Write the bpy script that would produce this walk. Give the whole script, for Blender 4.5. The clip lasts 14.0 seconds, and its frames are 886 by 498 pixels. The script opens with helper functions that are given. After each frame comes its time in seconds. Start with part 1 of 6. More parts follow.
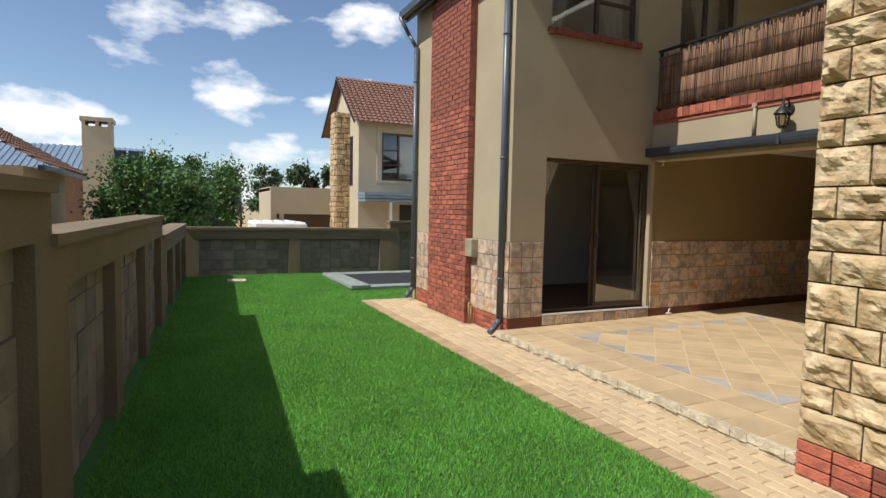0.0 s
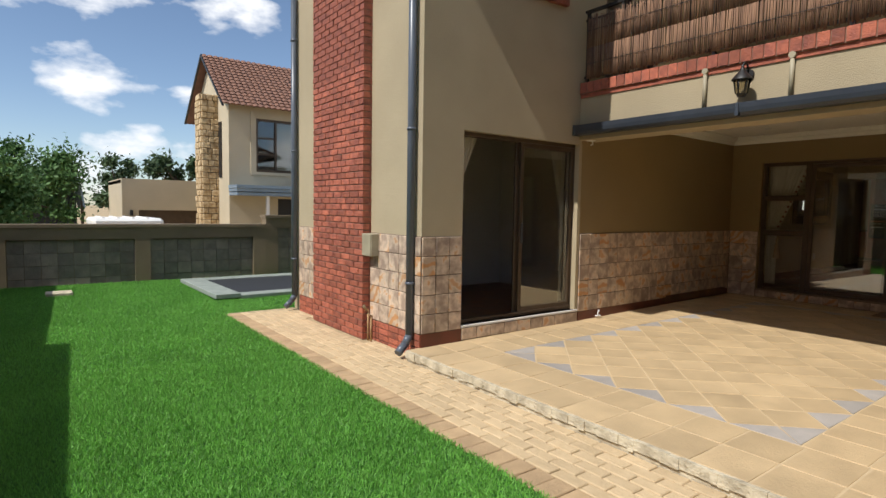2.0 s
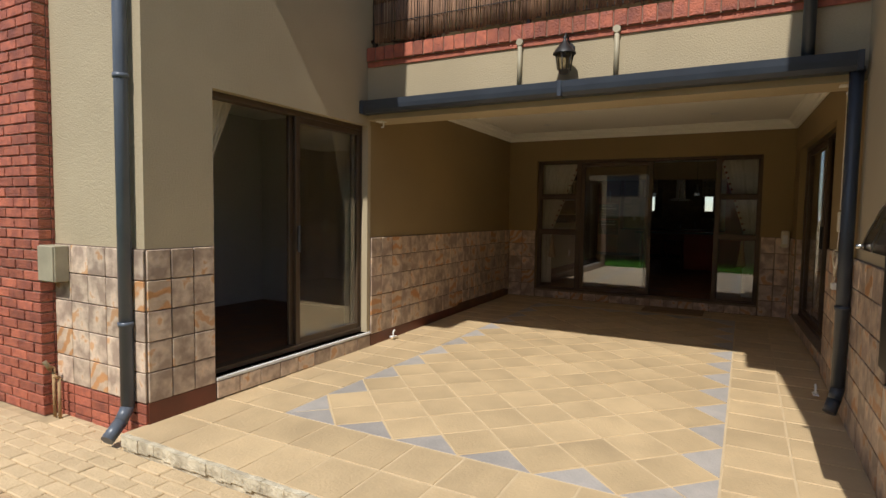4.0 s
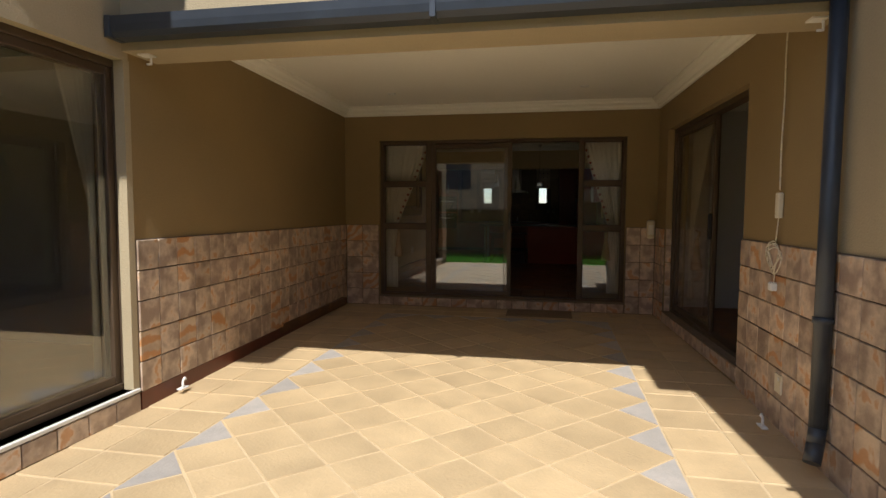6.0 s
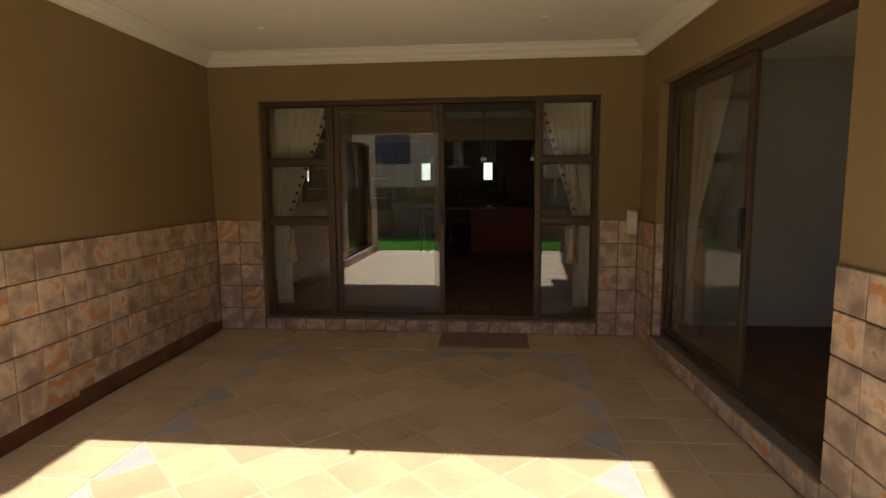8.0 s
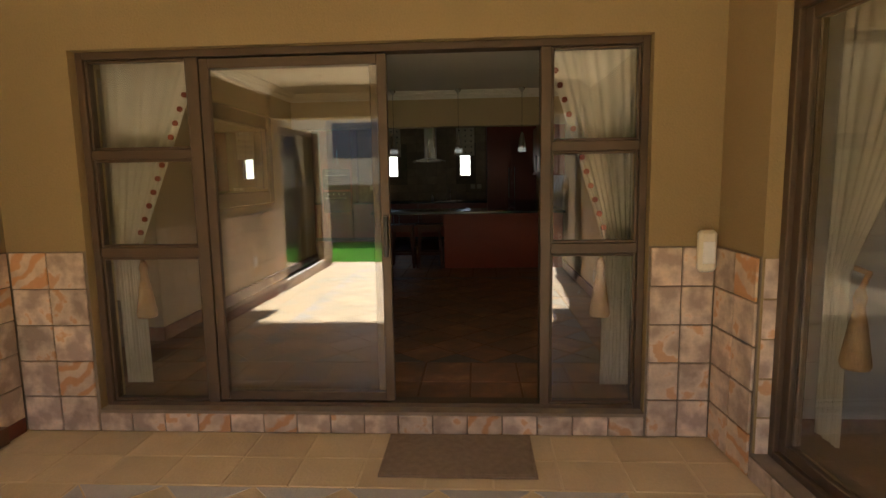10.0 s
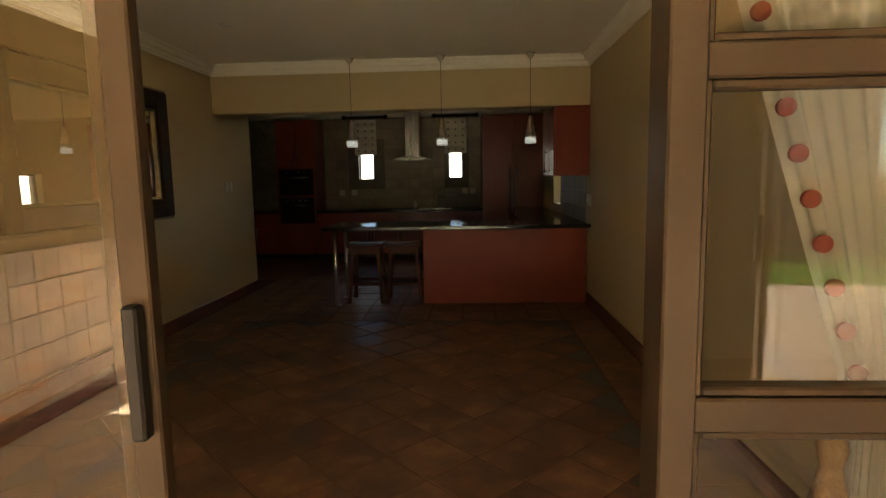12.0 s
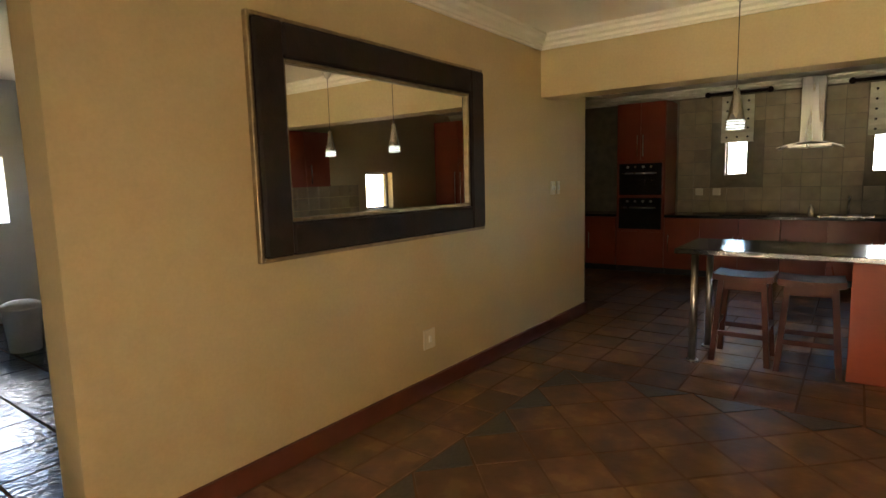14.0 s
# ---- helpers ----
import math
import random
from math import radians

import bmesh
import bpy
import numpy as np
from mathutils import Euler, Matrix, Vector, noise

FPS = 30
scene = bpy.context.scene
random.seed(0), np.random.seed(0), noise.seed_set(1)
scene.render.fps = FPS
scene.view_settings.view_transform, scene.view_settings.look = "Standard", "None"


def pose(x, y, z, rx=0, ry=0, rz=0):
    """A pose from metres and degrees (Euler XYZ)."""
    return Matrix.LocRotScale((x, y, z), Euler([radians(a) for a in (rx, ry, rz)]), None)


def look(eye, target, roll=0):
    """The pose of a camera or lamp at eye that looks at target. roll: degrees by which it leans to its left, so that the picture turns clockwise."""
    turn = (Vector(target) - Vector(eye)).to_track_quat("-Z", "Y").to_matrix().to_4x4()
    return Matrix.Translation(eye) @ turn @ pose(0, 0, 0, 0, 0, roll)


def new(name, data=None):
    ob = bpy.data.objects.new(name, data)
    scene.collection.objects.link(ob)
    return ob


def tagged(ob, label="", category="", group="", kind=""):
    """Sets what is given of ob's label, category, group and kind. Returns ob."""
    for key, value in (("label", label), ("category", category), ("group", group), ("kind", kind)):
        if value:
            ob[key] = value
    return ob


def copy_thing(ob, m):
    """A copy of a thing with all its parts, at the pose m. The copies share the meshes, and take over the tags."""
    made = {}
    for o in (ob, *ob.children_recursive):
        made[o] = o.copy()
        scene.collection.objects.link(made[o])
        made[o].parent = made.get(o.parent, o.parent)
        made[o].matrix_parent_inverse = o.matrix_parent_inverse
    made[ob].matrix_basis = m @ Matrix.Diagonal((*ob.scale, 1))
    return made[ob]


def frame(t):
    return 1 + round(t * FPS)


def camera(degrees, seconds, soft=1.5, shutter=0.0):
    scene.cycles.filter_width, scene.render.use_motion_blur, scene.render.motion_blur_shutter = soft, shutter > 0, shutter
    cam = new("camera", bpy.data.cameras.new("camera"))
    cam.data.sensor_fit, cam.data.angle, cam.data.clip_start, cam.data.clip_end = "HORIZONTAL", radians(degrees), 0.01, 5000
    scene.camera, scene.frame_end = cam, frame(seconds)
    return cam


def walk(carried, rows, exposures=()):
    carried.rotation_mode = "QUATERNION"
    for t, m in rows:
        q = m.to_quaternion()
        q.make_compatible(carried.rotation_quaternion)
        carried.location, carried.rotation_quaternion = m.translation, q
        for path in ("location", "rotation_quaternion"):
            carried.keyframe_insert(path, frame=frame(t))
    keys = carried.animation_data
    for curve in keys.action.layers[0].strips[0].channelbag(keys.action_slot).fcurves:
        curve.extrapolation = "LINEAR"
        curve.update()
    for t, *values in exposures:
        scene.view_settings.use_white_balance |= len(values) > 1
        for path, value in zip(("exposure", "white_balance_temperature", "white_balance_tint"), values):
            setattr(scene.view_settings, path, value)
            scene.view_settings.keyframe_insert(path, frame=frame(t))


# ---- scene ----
cam = camera(76.9, 14.0)
METRES, EYE, TILT, LEAN, TURN = 13.3, 1.5, 0.0, 0.0, -24.8
ROWS = [
    (0.0, 0.0, 0.0, 0.0, 0.08, -4.05, -1.18),
    (0.5, -0.0038, 0.0302, -0.0039, -0.38, -4.22, -1.0),
    (1.0, -0.0079, 0.0616, -0.0066, -1.57, -4.26, -0.92),
    (1.5, -0.0092, 0.0933, -0.0084, -5.74, -4.21, -0.94),
    (2.0, -0.0064, 0.1254, -0.009, -11.8, -4.12, -0.94),
    (2.5, -0.0031, 0.1559, -0.0098, -18.22, -3.99, -0.95),
    (3.0, 0.002, 0.1836, -0.0097, -25.26, -3.83, -0.97),
    (3.5, 0.0113, 0.2138, -0.0095, -31.37, -3.75, -0.92),
    (4.0, 0.0202, 0.2471, -0.011, -36.71, -3.7, -0.86),
    (6.5, 0.1353, 0.3655, -0.0161, -56.5, -4.27, -0.1),
    (7.0, 0.1732, 0.3833, -0.0126, -57.65, -4.85, 0.09),
    (7.5, 0.2081, 0.3971, -0.0079, -58.78, -5.96, 0.31),
    (10.0, 0.3913, 0.4828, -0.0009, -61.92, -7.35, 0.95),
    (10.5, 0.4329, 0.4985, 0.0004, -62.49, -7.43, 1.12),
    (11.0, 0.474, 0.5161, -0.0008, -62.69, -7.23, 1.03),
    (11.5, 0.5125, 0.5317, -0.002, -62.83, -7.15, 0.98),
    (12.0, 0.5496, 0.551, -0.0022, -62.33, -7.05, 1.09),
    (12.5, 0.582, 0.5722, -0.0011, -60.45, -7.08, 1.45),
    (13.0, 0.6085, 0.5926, -0.0011, -54.56, -6.95, 1.59),
    (13.5, 0.6297, 0.6125, 0.0016, -42.6, -6.92, 1.69),
    (14.0, 0.637, 0.6355, 0.0028, -28.73, -7.05, 1.48),
]

def rows_as_poses():
    base = pose(0, 0, EYE, TILT, LEAN, TURN)
    return [(t, base @ pose(METRES * x, METRES * y, METRES * z, 90 + p, r, w)) for t, x, y, z, w, p, r in ROWS]


walk(cam, rows_as_poses(), [(0, -0.05, 6400, 10), (4.0, -0.08, 6400, 10), (6.3, 0.37, 6300, 10), (7.6, 0.74, 6300, 10), (9.8, 2.35, 6500, 10), (11.3, 2.95, 6700, 10), (12.0, 3.5, 7000, 10), (12.5, 4.05, 7200, 10), (13.2, 4.75, 7000, 10), (14.0, 5.25, 6700, 10)])

# ---- world and sun ----
SUN = Vector((0.81, 0.066, -1.0)).normalized()
world = bpy.data.worlds.new("sky")
scene.world = world
world.use_nodes = True


def make_sky(nt):
    nt.nodes.clear()
    out = nt.nodes.new("ShaderNodeOutputWorld")
    bg = nt.nodes.new("ShaderNodeBackground")
    sky = nt.nodes.new("ShaderNodeTexSky")
    sky.sky_type, sky.sun_disc = "NISHITA", False
    sky.sun_elevation = math.asin(-SUN.z)
    sky.sun_rotation = math.atan2(-SUN.x, -SUN.y)
    sky.dust_density, sky.air_density = 1.2, 1.0
    sky.altitude, sky.ozone_density = 1500, 1.2
    co = nt.nodes.new("ShaderNodeTexCoord")
    mp = nt.nodes.new("ShaderNodeMapping")
    mp.inputs["Scale"].default_value = (1, 1, 2.1)
    mp.inputs["Location"].default_value = (0.62, 0.4, 0.1)
    no = nt.nodes.new("ShaderNodeTexNoise")
    no.inputs["Scale"].default_value, no.inputs["Detail"].default_value, no.inputs["Roughness"].default_value = 6.0, 8, 0.5
    ramp = nt.nodes.new("ShaderNodeValToRGB")
    ramp.color_ramp.elements[0].position, ramp.color_ramp.elements[1].position = 0.525, 0.625
    mix = nt.nodes.new("ShaderNodeMix")
    mix.data_type = "RGBA"
    mix.inputs["B"].default_value = (8.2, 8.3, 8.5, 1)
    li = nt.links
    li.new(co.outputs["Generated"], mp.inputs["Vector"])
    li.new(mp.outputs["Vector"], no.inputs["Vector"])
    li.new(no.outputs["Fac"], ramp.inputs["Fac"])
    li.new(ramp.outputs["Color"], mix.inputs["Factor"])
    li.new(sky.outputs["Color"], mix.inputs["A"])
    li.new(mix.outputs["Result"], bg.inputs["Color"])
    bg.inputs["Strength"].default_value = 0.135
    li.new(bg.outputs["Background"], out.inputs["Surface"])


make_sky(world.node_tree)
sun = new("sun", bpy.data.lights.new("sun", "SUN"))
sun.data.energy, sun.data.angle, sun.data.color = 5.0, radians(0.5), (1.0, 0.965, 0.9)
sun.matrix_world = look((0, 0, 20), Vector((0, 0, 20)) + SUN)


# area lamp added inside the wide sliding doors, boosting the patio daylight
door_fill = new("door_daylight", bpy.data.lights.new("door_daylight", "AREA"))
door_fill.data.shape, door_fill.data.size, door_fill.data.size_y = "RECTANGLE", 3.1, 2.0
door_fill.data.energy, door_fill.data.color = 0.5, (1.0, 0.88, 0.7)
door_fill.matrix_world = look((10.86, 4.3, 1.17), (14.0, 4.3, 1.55))


# ---- materials ----
def mat(name, base, other=None, rough=0.7, scale=6.0, bump=0.0, bump_scale=60.0, metal=0.0, piece=0.0, stain=0.35, spec=0.5, detail=6, squash=(1, 1, 1), coat=0.0, third=None):
    """A surface of two tones mixed by noise at two scales, with fine relief; piece: how much single pieces differ."""
    m = bpy.data.materials.new(name)
    m.use_nodes = True
    nt, li = m.node_tree, m.node_tree.links
    b = nt.nodes["Principled BSDF"]
    other = other or tuple(c * 0.72 for c in base)
    co = nt.nodes.new("ShaderNodeTexCoord")
    mp = nt.nodes.new("ShaderNodeMapping")
    mp.inputs["Scale"].default_value = squash
    li.new(co.outputs["Object"], mp.inputs["Vector"])
    vec = mp.outputs["Vector"]
    info = nt.nodes.new("ShaderNodeObjectInfo")
    if piece:
        add = nt.nodes.new("ShaderNodeVectorMath")
        mul = nt.nodes.new("ShaderNodeMath")
        mul.operation = "MULTIPLY"
        mul.inputs[1].default_value = 37.0
        li.new(info.outputs["Random"], mul.inputs[0])
        li.new(vec, add.inputs[0])
        li.new(mul.outputs[0], add.inputs[1])
        vec = add.outputs[0]
    n1 = nt.nodes.new("ShaderNodeTexNoise")
    n1.inputs["Scale"].default_value, n1.inputs["Detail"].default_value = scale, detail
    n2 = nt.nodes.new("ShaderNodeTexNoise")
    n2.inputs["Scale"].default_value, n2.inputs["Detail"].default_value = bump_scale, 4
    li.new(vec, n1.inputs["Vector"])
    li.new(vec, n2.inputs["Vector"])
    ramp = nt.nodes.new("ShaderNodeValToRGB")
    e = ramp.color_ramp.elements
    e[0].position, e[1].position = 0.5 - stain * 0.5, 0.5 + stain * 0.5
    e[0].color, e[1].color = (*other, 1), (*base, 1)
    if third:
        x = e.new(0.5 + stain * 0.75)
        x.color = (*third, 1)
    li.new(n1.outputs["Fac"], ramp.inputs["Fac"])
    col = ramp.outputs["Color"]
    hsv = nt.nodes.new("ShaderNodeHueSaturation")
    rng = nt.nodes.new("ShaderNodeMapRange")
    rng.inputs["To Min"].default_value, rng.inputs["To Max"].default_value = 1 - piece * 0.5 - 0.08, 1 + piece * 0.5 + 0.08
    if piece:
        mixv = nt.nodes.new("ShaderNodeMath")
        mixv.operation = "ADD"
        half = nt.nodes.new("ShaderNodeMath")
        half.operation = "MULTIPLY"
        half.inputs[1].default_value = 0.35
        li.new(n2.outputs["Fac"], half.inputs[0])
        big = nt.nodes.new("ShaderNodeMath")
        big.operation = "MULTIPLY"
        big.inputs[1].default_value = 0.65
        li.new(info.outputs["Random"], big.inputs[0])
        li.new(half.outputs[0], mixv.inputs[0])
        li.new(big.outputs[0], mixv.inputs[1])
        li.new(mixv.outputs[0], rng.inputs["Value"])
    else:
        li.new(n2.outputs["Fac"], rng.inputs["Value"])
    li.new(rng.outputs["Result"], hsv.inputs["Value"])
    li.new(col, hsv.inputs["Color"])
    li.new(hsv.outputs["Color"], b.inputs["Base Color"])
    rr = nt.nodes.new("ShaderNodeMapRange")
    rr.inputs["To Min"].default_value, rr.inputs["To Max"].default_value = max(0.02, rough - 0.1), min(1, rough + 0.1)
    li.new(n1.outputs["Fac"], rr.inputs["Value"])
    li.new(rr.outputs["Result"], b.inputs["Roughness"])
    b.inputs["Metallic"].default_value, b.inputs["Specular IOR Level"].default_value = metal, spec
    b.inputs["Coat Weight"].default_value = coat
    if bump:
        bp = nt.nodes.new("ShaderNodeBump")
        bp.inputs["Strength"].default_value, bp.inputs["Distance"].default_value = min(1, bump), 0.02 if bump <= 1 else 0.02 * bump
        li.new(n2.outputs["Fac"], bp.inputs["Height"])
        li.new(bp.outputs["Normal"], b.inputs["Normal"])
    return m


def glass_mat(name, tint=(0.96, 0.965, 0.955), rough=0.0):
    """Thin tinted glazing: clear straight through, with a real surface reflection."""
    m = bpy.data.materials.new(name)
    m.use_nodes = True
    nt = m.node_tree
    nt.nodes.clear()
    out = nt.nodes.new("ShaderNodeOutputMaterial")
    tr = nt.nodes.new("ShaderNodeBsdfTransparent")
    tr.inputs["Color"].default_value = (*tint, 1)
    gl = nt.nodes.new("ShaderNodeBsdfGlossy")
    gl.inputs["Roughness"].default_value = rough
    lw = nt.nodes.new("ShaderNodeLayerWeight")
    lw.inputs["Blend"].default_value = 0.5
    pw = nt.nodes.new("ShaderNodeMath")
    pw.operation = "POWER"
    pw.inputs[1].default_value = 4.0
    nt.links.new(lw.outputs["Facing"], pw.inputs[0])
    fr = nt.nodes.new("ShaderNodeMapRange")
    fr.inputs["To Min"].default_value, fr.inputs["To Max"].default_value = 0.105, 0.9
    nt.links.new(pw.outputs[0], fr.inputs["Value"])
    mx = nt.nodes.new("ShaderNodeMixShader")
    nt.links.new(fr.outputs[0], mx.inputs[0])
    nt.links.new(tr.outputs[0], mx.inputs[1])
    nt.links.new(gl.outputs[0], mx.inputs[2])
    nt.links.new(mx.outputs[0], out.inputs["Surface"])
    return m


def glow_mat(name, color, strength):
    m = bpy.data.materials.new(name)
    m.use_nodes = True
    b = m.node_tree.nodes["Principled BSDF"]
    b.inputs["Emission Color"].default_value = (*color, 1)
    b.inputs["Emission Strength"].default_value = strength
    return m


M = {}
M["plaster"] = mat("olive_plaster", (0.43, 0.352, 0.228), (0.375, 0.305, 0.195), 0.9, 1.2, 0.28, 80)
# ochre tone darkened further, so the colour carries the covered patio's shade
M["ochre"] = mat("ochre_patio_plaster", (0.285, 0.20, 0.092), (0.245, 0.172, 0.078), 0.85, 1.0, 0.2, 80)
M["fence_plaster"] = mat("fence_plaster", (0.215, 0.162, 0.10), (0.17, 0.128, 0.08), 0.92, 1.5, 0.4, 50)
M["interior"] = mat("interior_plaster", (0.56, 0.44, 0.245), (0.52, 0.41, 0.225), 0.6, 0.8, 0.04, 60)
M["ceiling"] = mat("ceiling_paint", (0.89, 0.86, 0.77), (0.86, 0.83, 0.74), 0.8, 1.0, 0.05, 80)
M["white"] = mat("white_paint", (0.8, 0.79, 0.76), (0.74, 0.73, 0.7), 0.6, 3)
M["room"] = mat("grey_room_paint", (0.60, 0.57, 0.52), (0.56, 0.53, 0.48), 0.8, 1.0)
M["grout"] = mat("tile_grout", (0.22, 0.165, 0.115), (0.16, 0.12, 0.085), 0.9, 8, 0.2)
M["tile"] = mat("slate_look_tile", (0.63, 0.49, 0.365), (0.345, 0.25, 0.19), 0.45, 8.0, 0.25, 30, piece=0.38, stain=0.2, third=(0.55, 0.31, 0.16), detail=7)
M["floor_tile"] = mat("sandstone_floor_tile", (0.575, 0.422, 0.24), (0.45, 0.33, 0.19), 0.6, 3.0, 0.2, 50, piece=0.1, stain=0.4, detail=9)
M["blue_tile"] = mat("blue_grey_slate_tile", (0.43, 0.385, 0.345), (0.36, 0.33, 0.30), 0.6, 8, 0.2, 50, piece=0.25)
M["floor_grout"] = mat("floor_grout", (0.60, 0.46, 0.28), (0.53, 0.40, 0.24), 0.9, 8)
M["in_tile"] = mat("terracotta_floor_tile", (0.21, 0.10, 0.048), (0.13, 0.066, 0.034), 0.45, 5.0, 0.12, 25, piece=0.4, stain=0.2, spec=0.35, third=(0.25, 0.135, 0.06))
M["in_blue"] = mat("dark_slate_floor_tile", (0.085, 0.066, 0.052), (0.06, 0.05, 0.042), 0.42, 8, 0.2, 40)
M["in_grout"] = mat("dark_floor_grout", (0.175, 0.092, 0.048), None, 0.85, 8)
M["concrete"] = mat("rough_concrete_edge", (0.62, 0.54, 0.39), (0.40, 0.34, 0.24), 0.95, 9, 0.8, 35, stain=0.25)
M["paver"] = mat("sand_clay_paver", (0.56, 0.42, 0.25), (0.50, 0.37, 0.215), 0.9, 8, 0.4, 60, piece=0.14)
M["paver_edge"] = mat("brown_edge_paver", (0.46, 0.32, 0.18), (0.38, 0.26, 0.145), 0.9, 8, 0.4, 60, piece=0.2)
M["sand"] = mat("joint_sand", (0.47, 0.35, 0.20), None, 0.95, 10)
M["brick"] = mat("red_facebrick", (0.43, 0.125, 0.068), (0.26, 0.075, 0.048), 0.7, 11, 0.6, 60, piece=0.75, stain=0.3)
M["mortar"] = mat("brick_mortar", (0.28, 0.17, 0.12), None, 0.95, 12, 0.3)
M["stone"] = mat("split_sandstone", (0.62, 0.48, 0.29), (0.40, 0.27, 0.135), 0.95, 7, 1.0, 22, piece=0.2, stain=0.25)
M["fence_stone"] = mat("grey_stone_cladding", (0.26, 0.22, 0.18), (0.17, 0.145, 0.12), 0.9, 5, 0.4, 30, piece=0.45)
M["frame"] = mat("bronze_aluminium", (0.105, 0.07, 0.044), (0.08, 0.054, 0.034), 0.45, 5, metal=0.3)
M["gutter"] = mat("dark_blue_gutter_paint", (0.045, 0.055, 0.072), (0.035, 0.042, 0.055), 0.35, 4)
M["pipe"] = mat("blue_grey_pipe_paint", (0.10, 0.115, 0.14), (0.08, 0.095, 0.12), 0.35, 4)
M["black"] = mat("black_steel", (0.02, 0.018, 0.017), None, 0.45, 8)
M["reed"] = mat("split_reed", (0.30, 0.17, 0.10), (0.14, 0.075, 0.045), 0.85, 14, 0.4, 60, stain=0.3, squash=(1, 1, 0.15))
M["wood"] = mat("rooibos_cabinet_wood", (0.27, 0.046, 0.018), (0.21, 0.034, 0.014), 0.32, 2.5, 0.0, 40, stain=0.5, squash=(1, 1, 0.3))
M["panel_wood"] = mat("cherry_veneer_panel", (0.35, 0.058, 0.018), (0.26, 0.042, 0.014), 0.5, 2.0, 0.0, 30, stain=0.5, squash=(0.5, 0.5, 2))
M["skirting"] = mat("mahogany_skirting", (0.16, 0.042, 0.022), (0.11, 0.03, 0.016), 0.45, 5)
M["granite"] = mat("black_granite", (0.03, 0.026, 0.022), (0.012, 0.011, 0.01), 0.12, 60, 0.0, 120)
M["steel"] = mat("brushed_steel", (0.6, 0.58, 0.54), (0.5, 0.48, 0.45), 0.28, 6, metal=1.0, squash=(1, 1, 0.1))
M["splash"] = mat("splashback_tile", (0.36, 0.28, 0.17), (0.27, 0.21, 0.13), 0.4, 6, 0.15, 40, piece=0.2)
M["splash_grout"] = mat("splashback_grout", (0.23, 0.19, 0.13), None, 0.9, 8)
M["dark_wood"] = mat("dark_leather_frame", (0.03, 0.017, 0.012), (0.02, 0.012, 0.009), 0.6, 12, 0.15, 90, spec=0.12)
M["gilt"] = mat("aged_gilt_edge", (0.34, 0.26, 0.15), (0.22, 0.16, 0.09), 0.4, 20, metal=0.6)
M["stool"] = mat("dark_cherry_stool_wood", (0.12, 0.035, 0.02), (0.08, 0.024, 0.014), 0.5, 6, spec=0.3)
M["curtain"] = mat("cream_curtain_cloth", (0.82, 0.77, 0.64), (0.76, 0.71, 0.58), 0.95, 6, 0.15, 200)
M["red_dot"] = mat("red_brown_applique", (0.32, 0.055, 0.03), None, 0.9, 20)
M["tassel"] = mat("straw_tassel", (0.45, 0.29, 0.14), (0.33, 0.2, 0.1), 0.9, 30, 0.4, 120)
M["glass"] = glass_mat("tinted_glass")
M["bulb_glass"] = glass_mat("lamp_glass", (0.7, 0.66, 0.56), 0.1)
M["plastic"] = mat("cream_plastic", (0.72, 0.66, 0.52), (0.68, 0.62, 0.48), 0.45, 5)
M["box"] = mat("olive_meter_box_paint", (0.40, 0.35, 0.24), None, 0.6, 5)
M["mat"] = mat("brown_coir_mat", (0.30, 0.21, 0.135), (0.24, 0.165, 0.105), 0.98, 25, 0.8, 200)
M["soil"] = mat("lawn_soil", (0.06, 0.19, 0.03), (0.045, 0.145, 0.022), 0.95, 2.5, 0.8, 70)
M["roof"] = mat("clay_roof_tile", (0.23, 0.115, 0.075), (0.16, 0.08, 0.055), 0.85, 4, 0.2, 30, piece=0.3)
M["tin"] = mat("blue_grey_tin_roof", (0.26, 0.34, 0.42), (0.22, 0.29, 0.36), 0.4, 2, metal=0.3)
M["nb_wall"] = mat("neighbour_plaster", (0.52, 0.44, 0.31), (0.47, 0.40, 0.28), 0.9, 1.0, 0.2, 30)
M["leaf"] = mat("leaf_green", (0.09, 0.19, 0.04), (0.05, 0.115, 0.025), 0.7, 1.5)
M["leaf_dark"] = mat("dark_leaf_green", (0.07, 0.12, 0.045), (0.04, 0.075, 0.028), 0.7, 1.5)
M["bark"] = mat("tree_bark", (0.12, 0.085, 0.06), None, 0.95, 8, 0.6)
M["net"] = mat("black_trampoline_mat", (0.028, 0.03, 0.034), None, 0.7, 8)
M["pad"] = mat("grey_green_pad", (0.30, 0.33, 0.29), (0.22, 0.25, 0.22), 0.7, 6)
M["blue_floor"] = mat("blue_black_slate_floor", (0.055, 0.065, 0.085), (0.03, 0.036, 0.05), 0.2, 4, 0.3, 20, piece=0.3)
M["mirror"] = mat("mirror_silver", (0.86, 0.86, 0.84), (0.85, 0.85, 0.83), 0.1, 1, metal=1.0)
mirror_b = M["mirror"].node_tree.nodes["Principled BSDF"]
for link in list(mirror_b.inputs["Roughness"].links):
    M["mirror"].node_tree.links.remove(link)
mirror_b.inputs["Roughness"].default_value = 0.005
M["bulb"] = glow_mat("downlight_bulb", (1.0, 0.8, 0.5), 0.0)


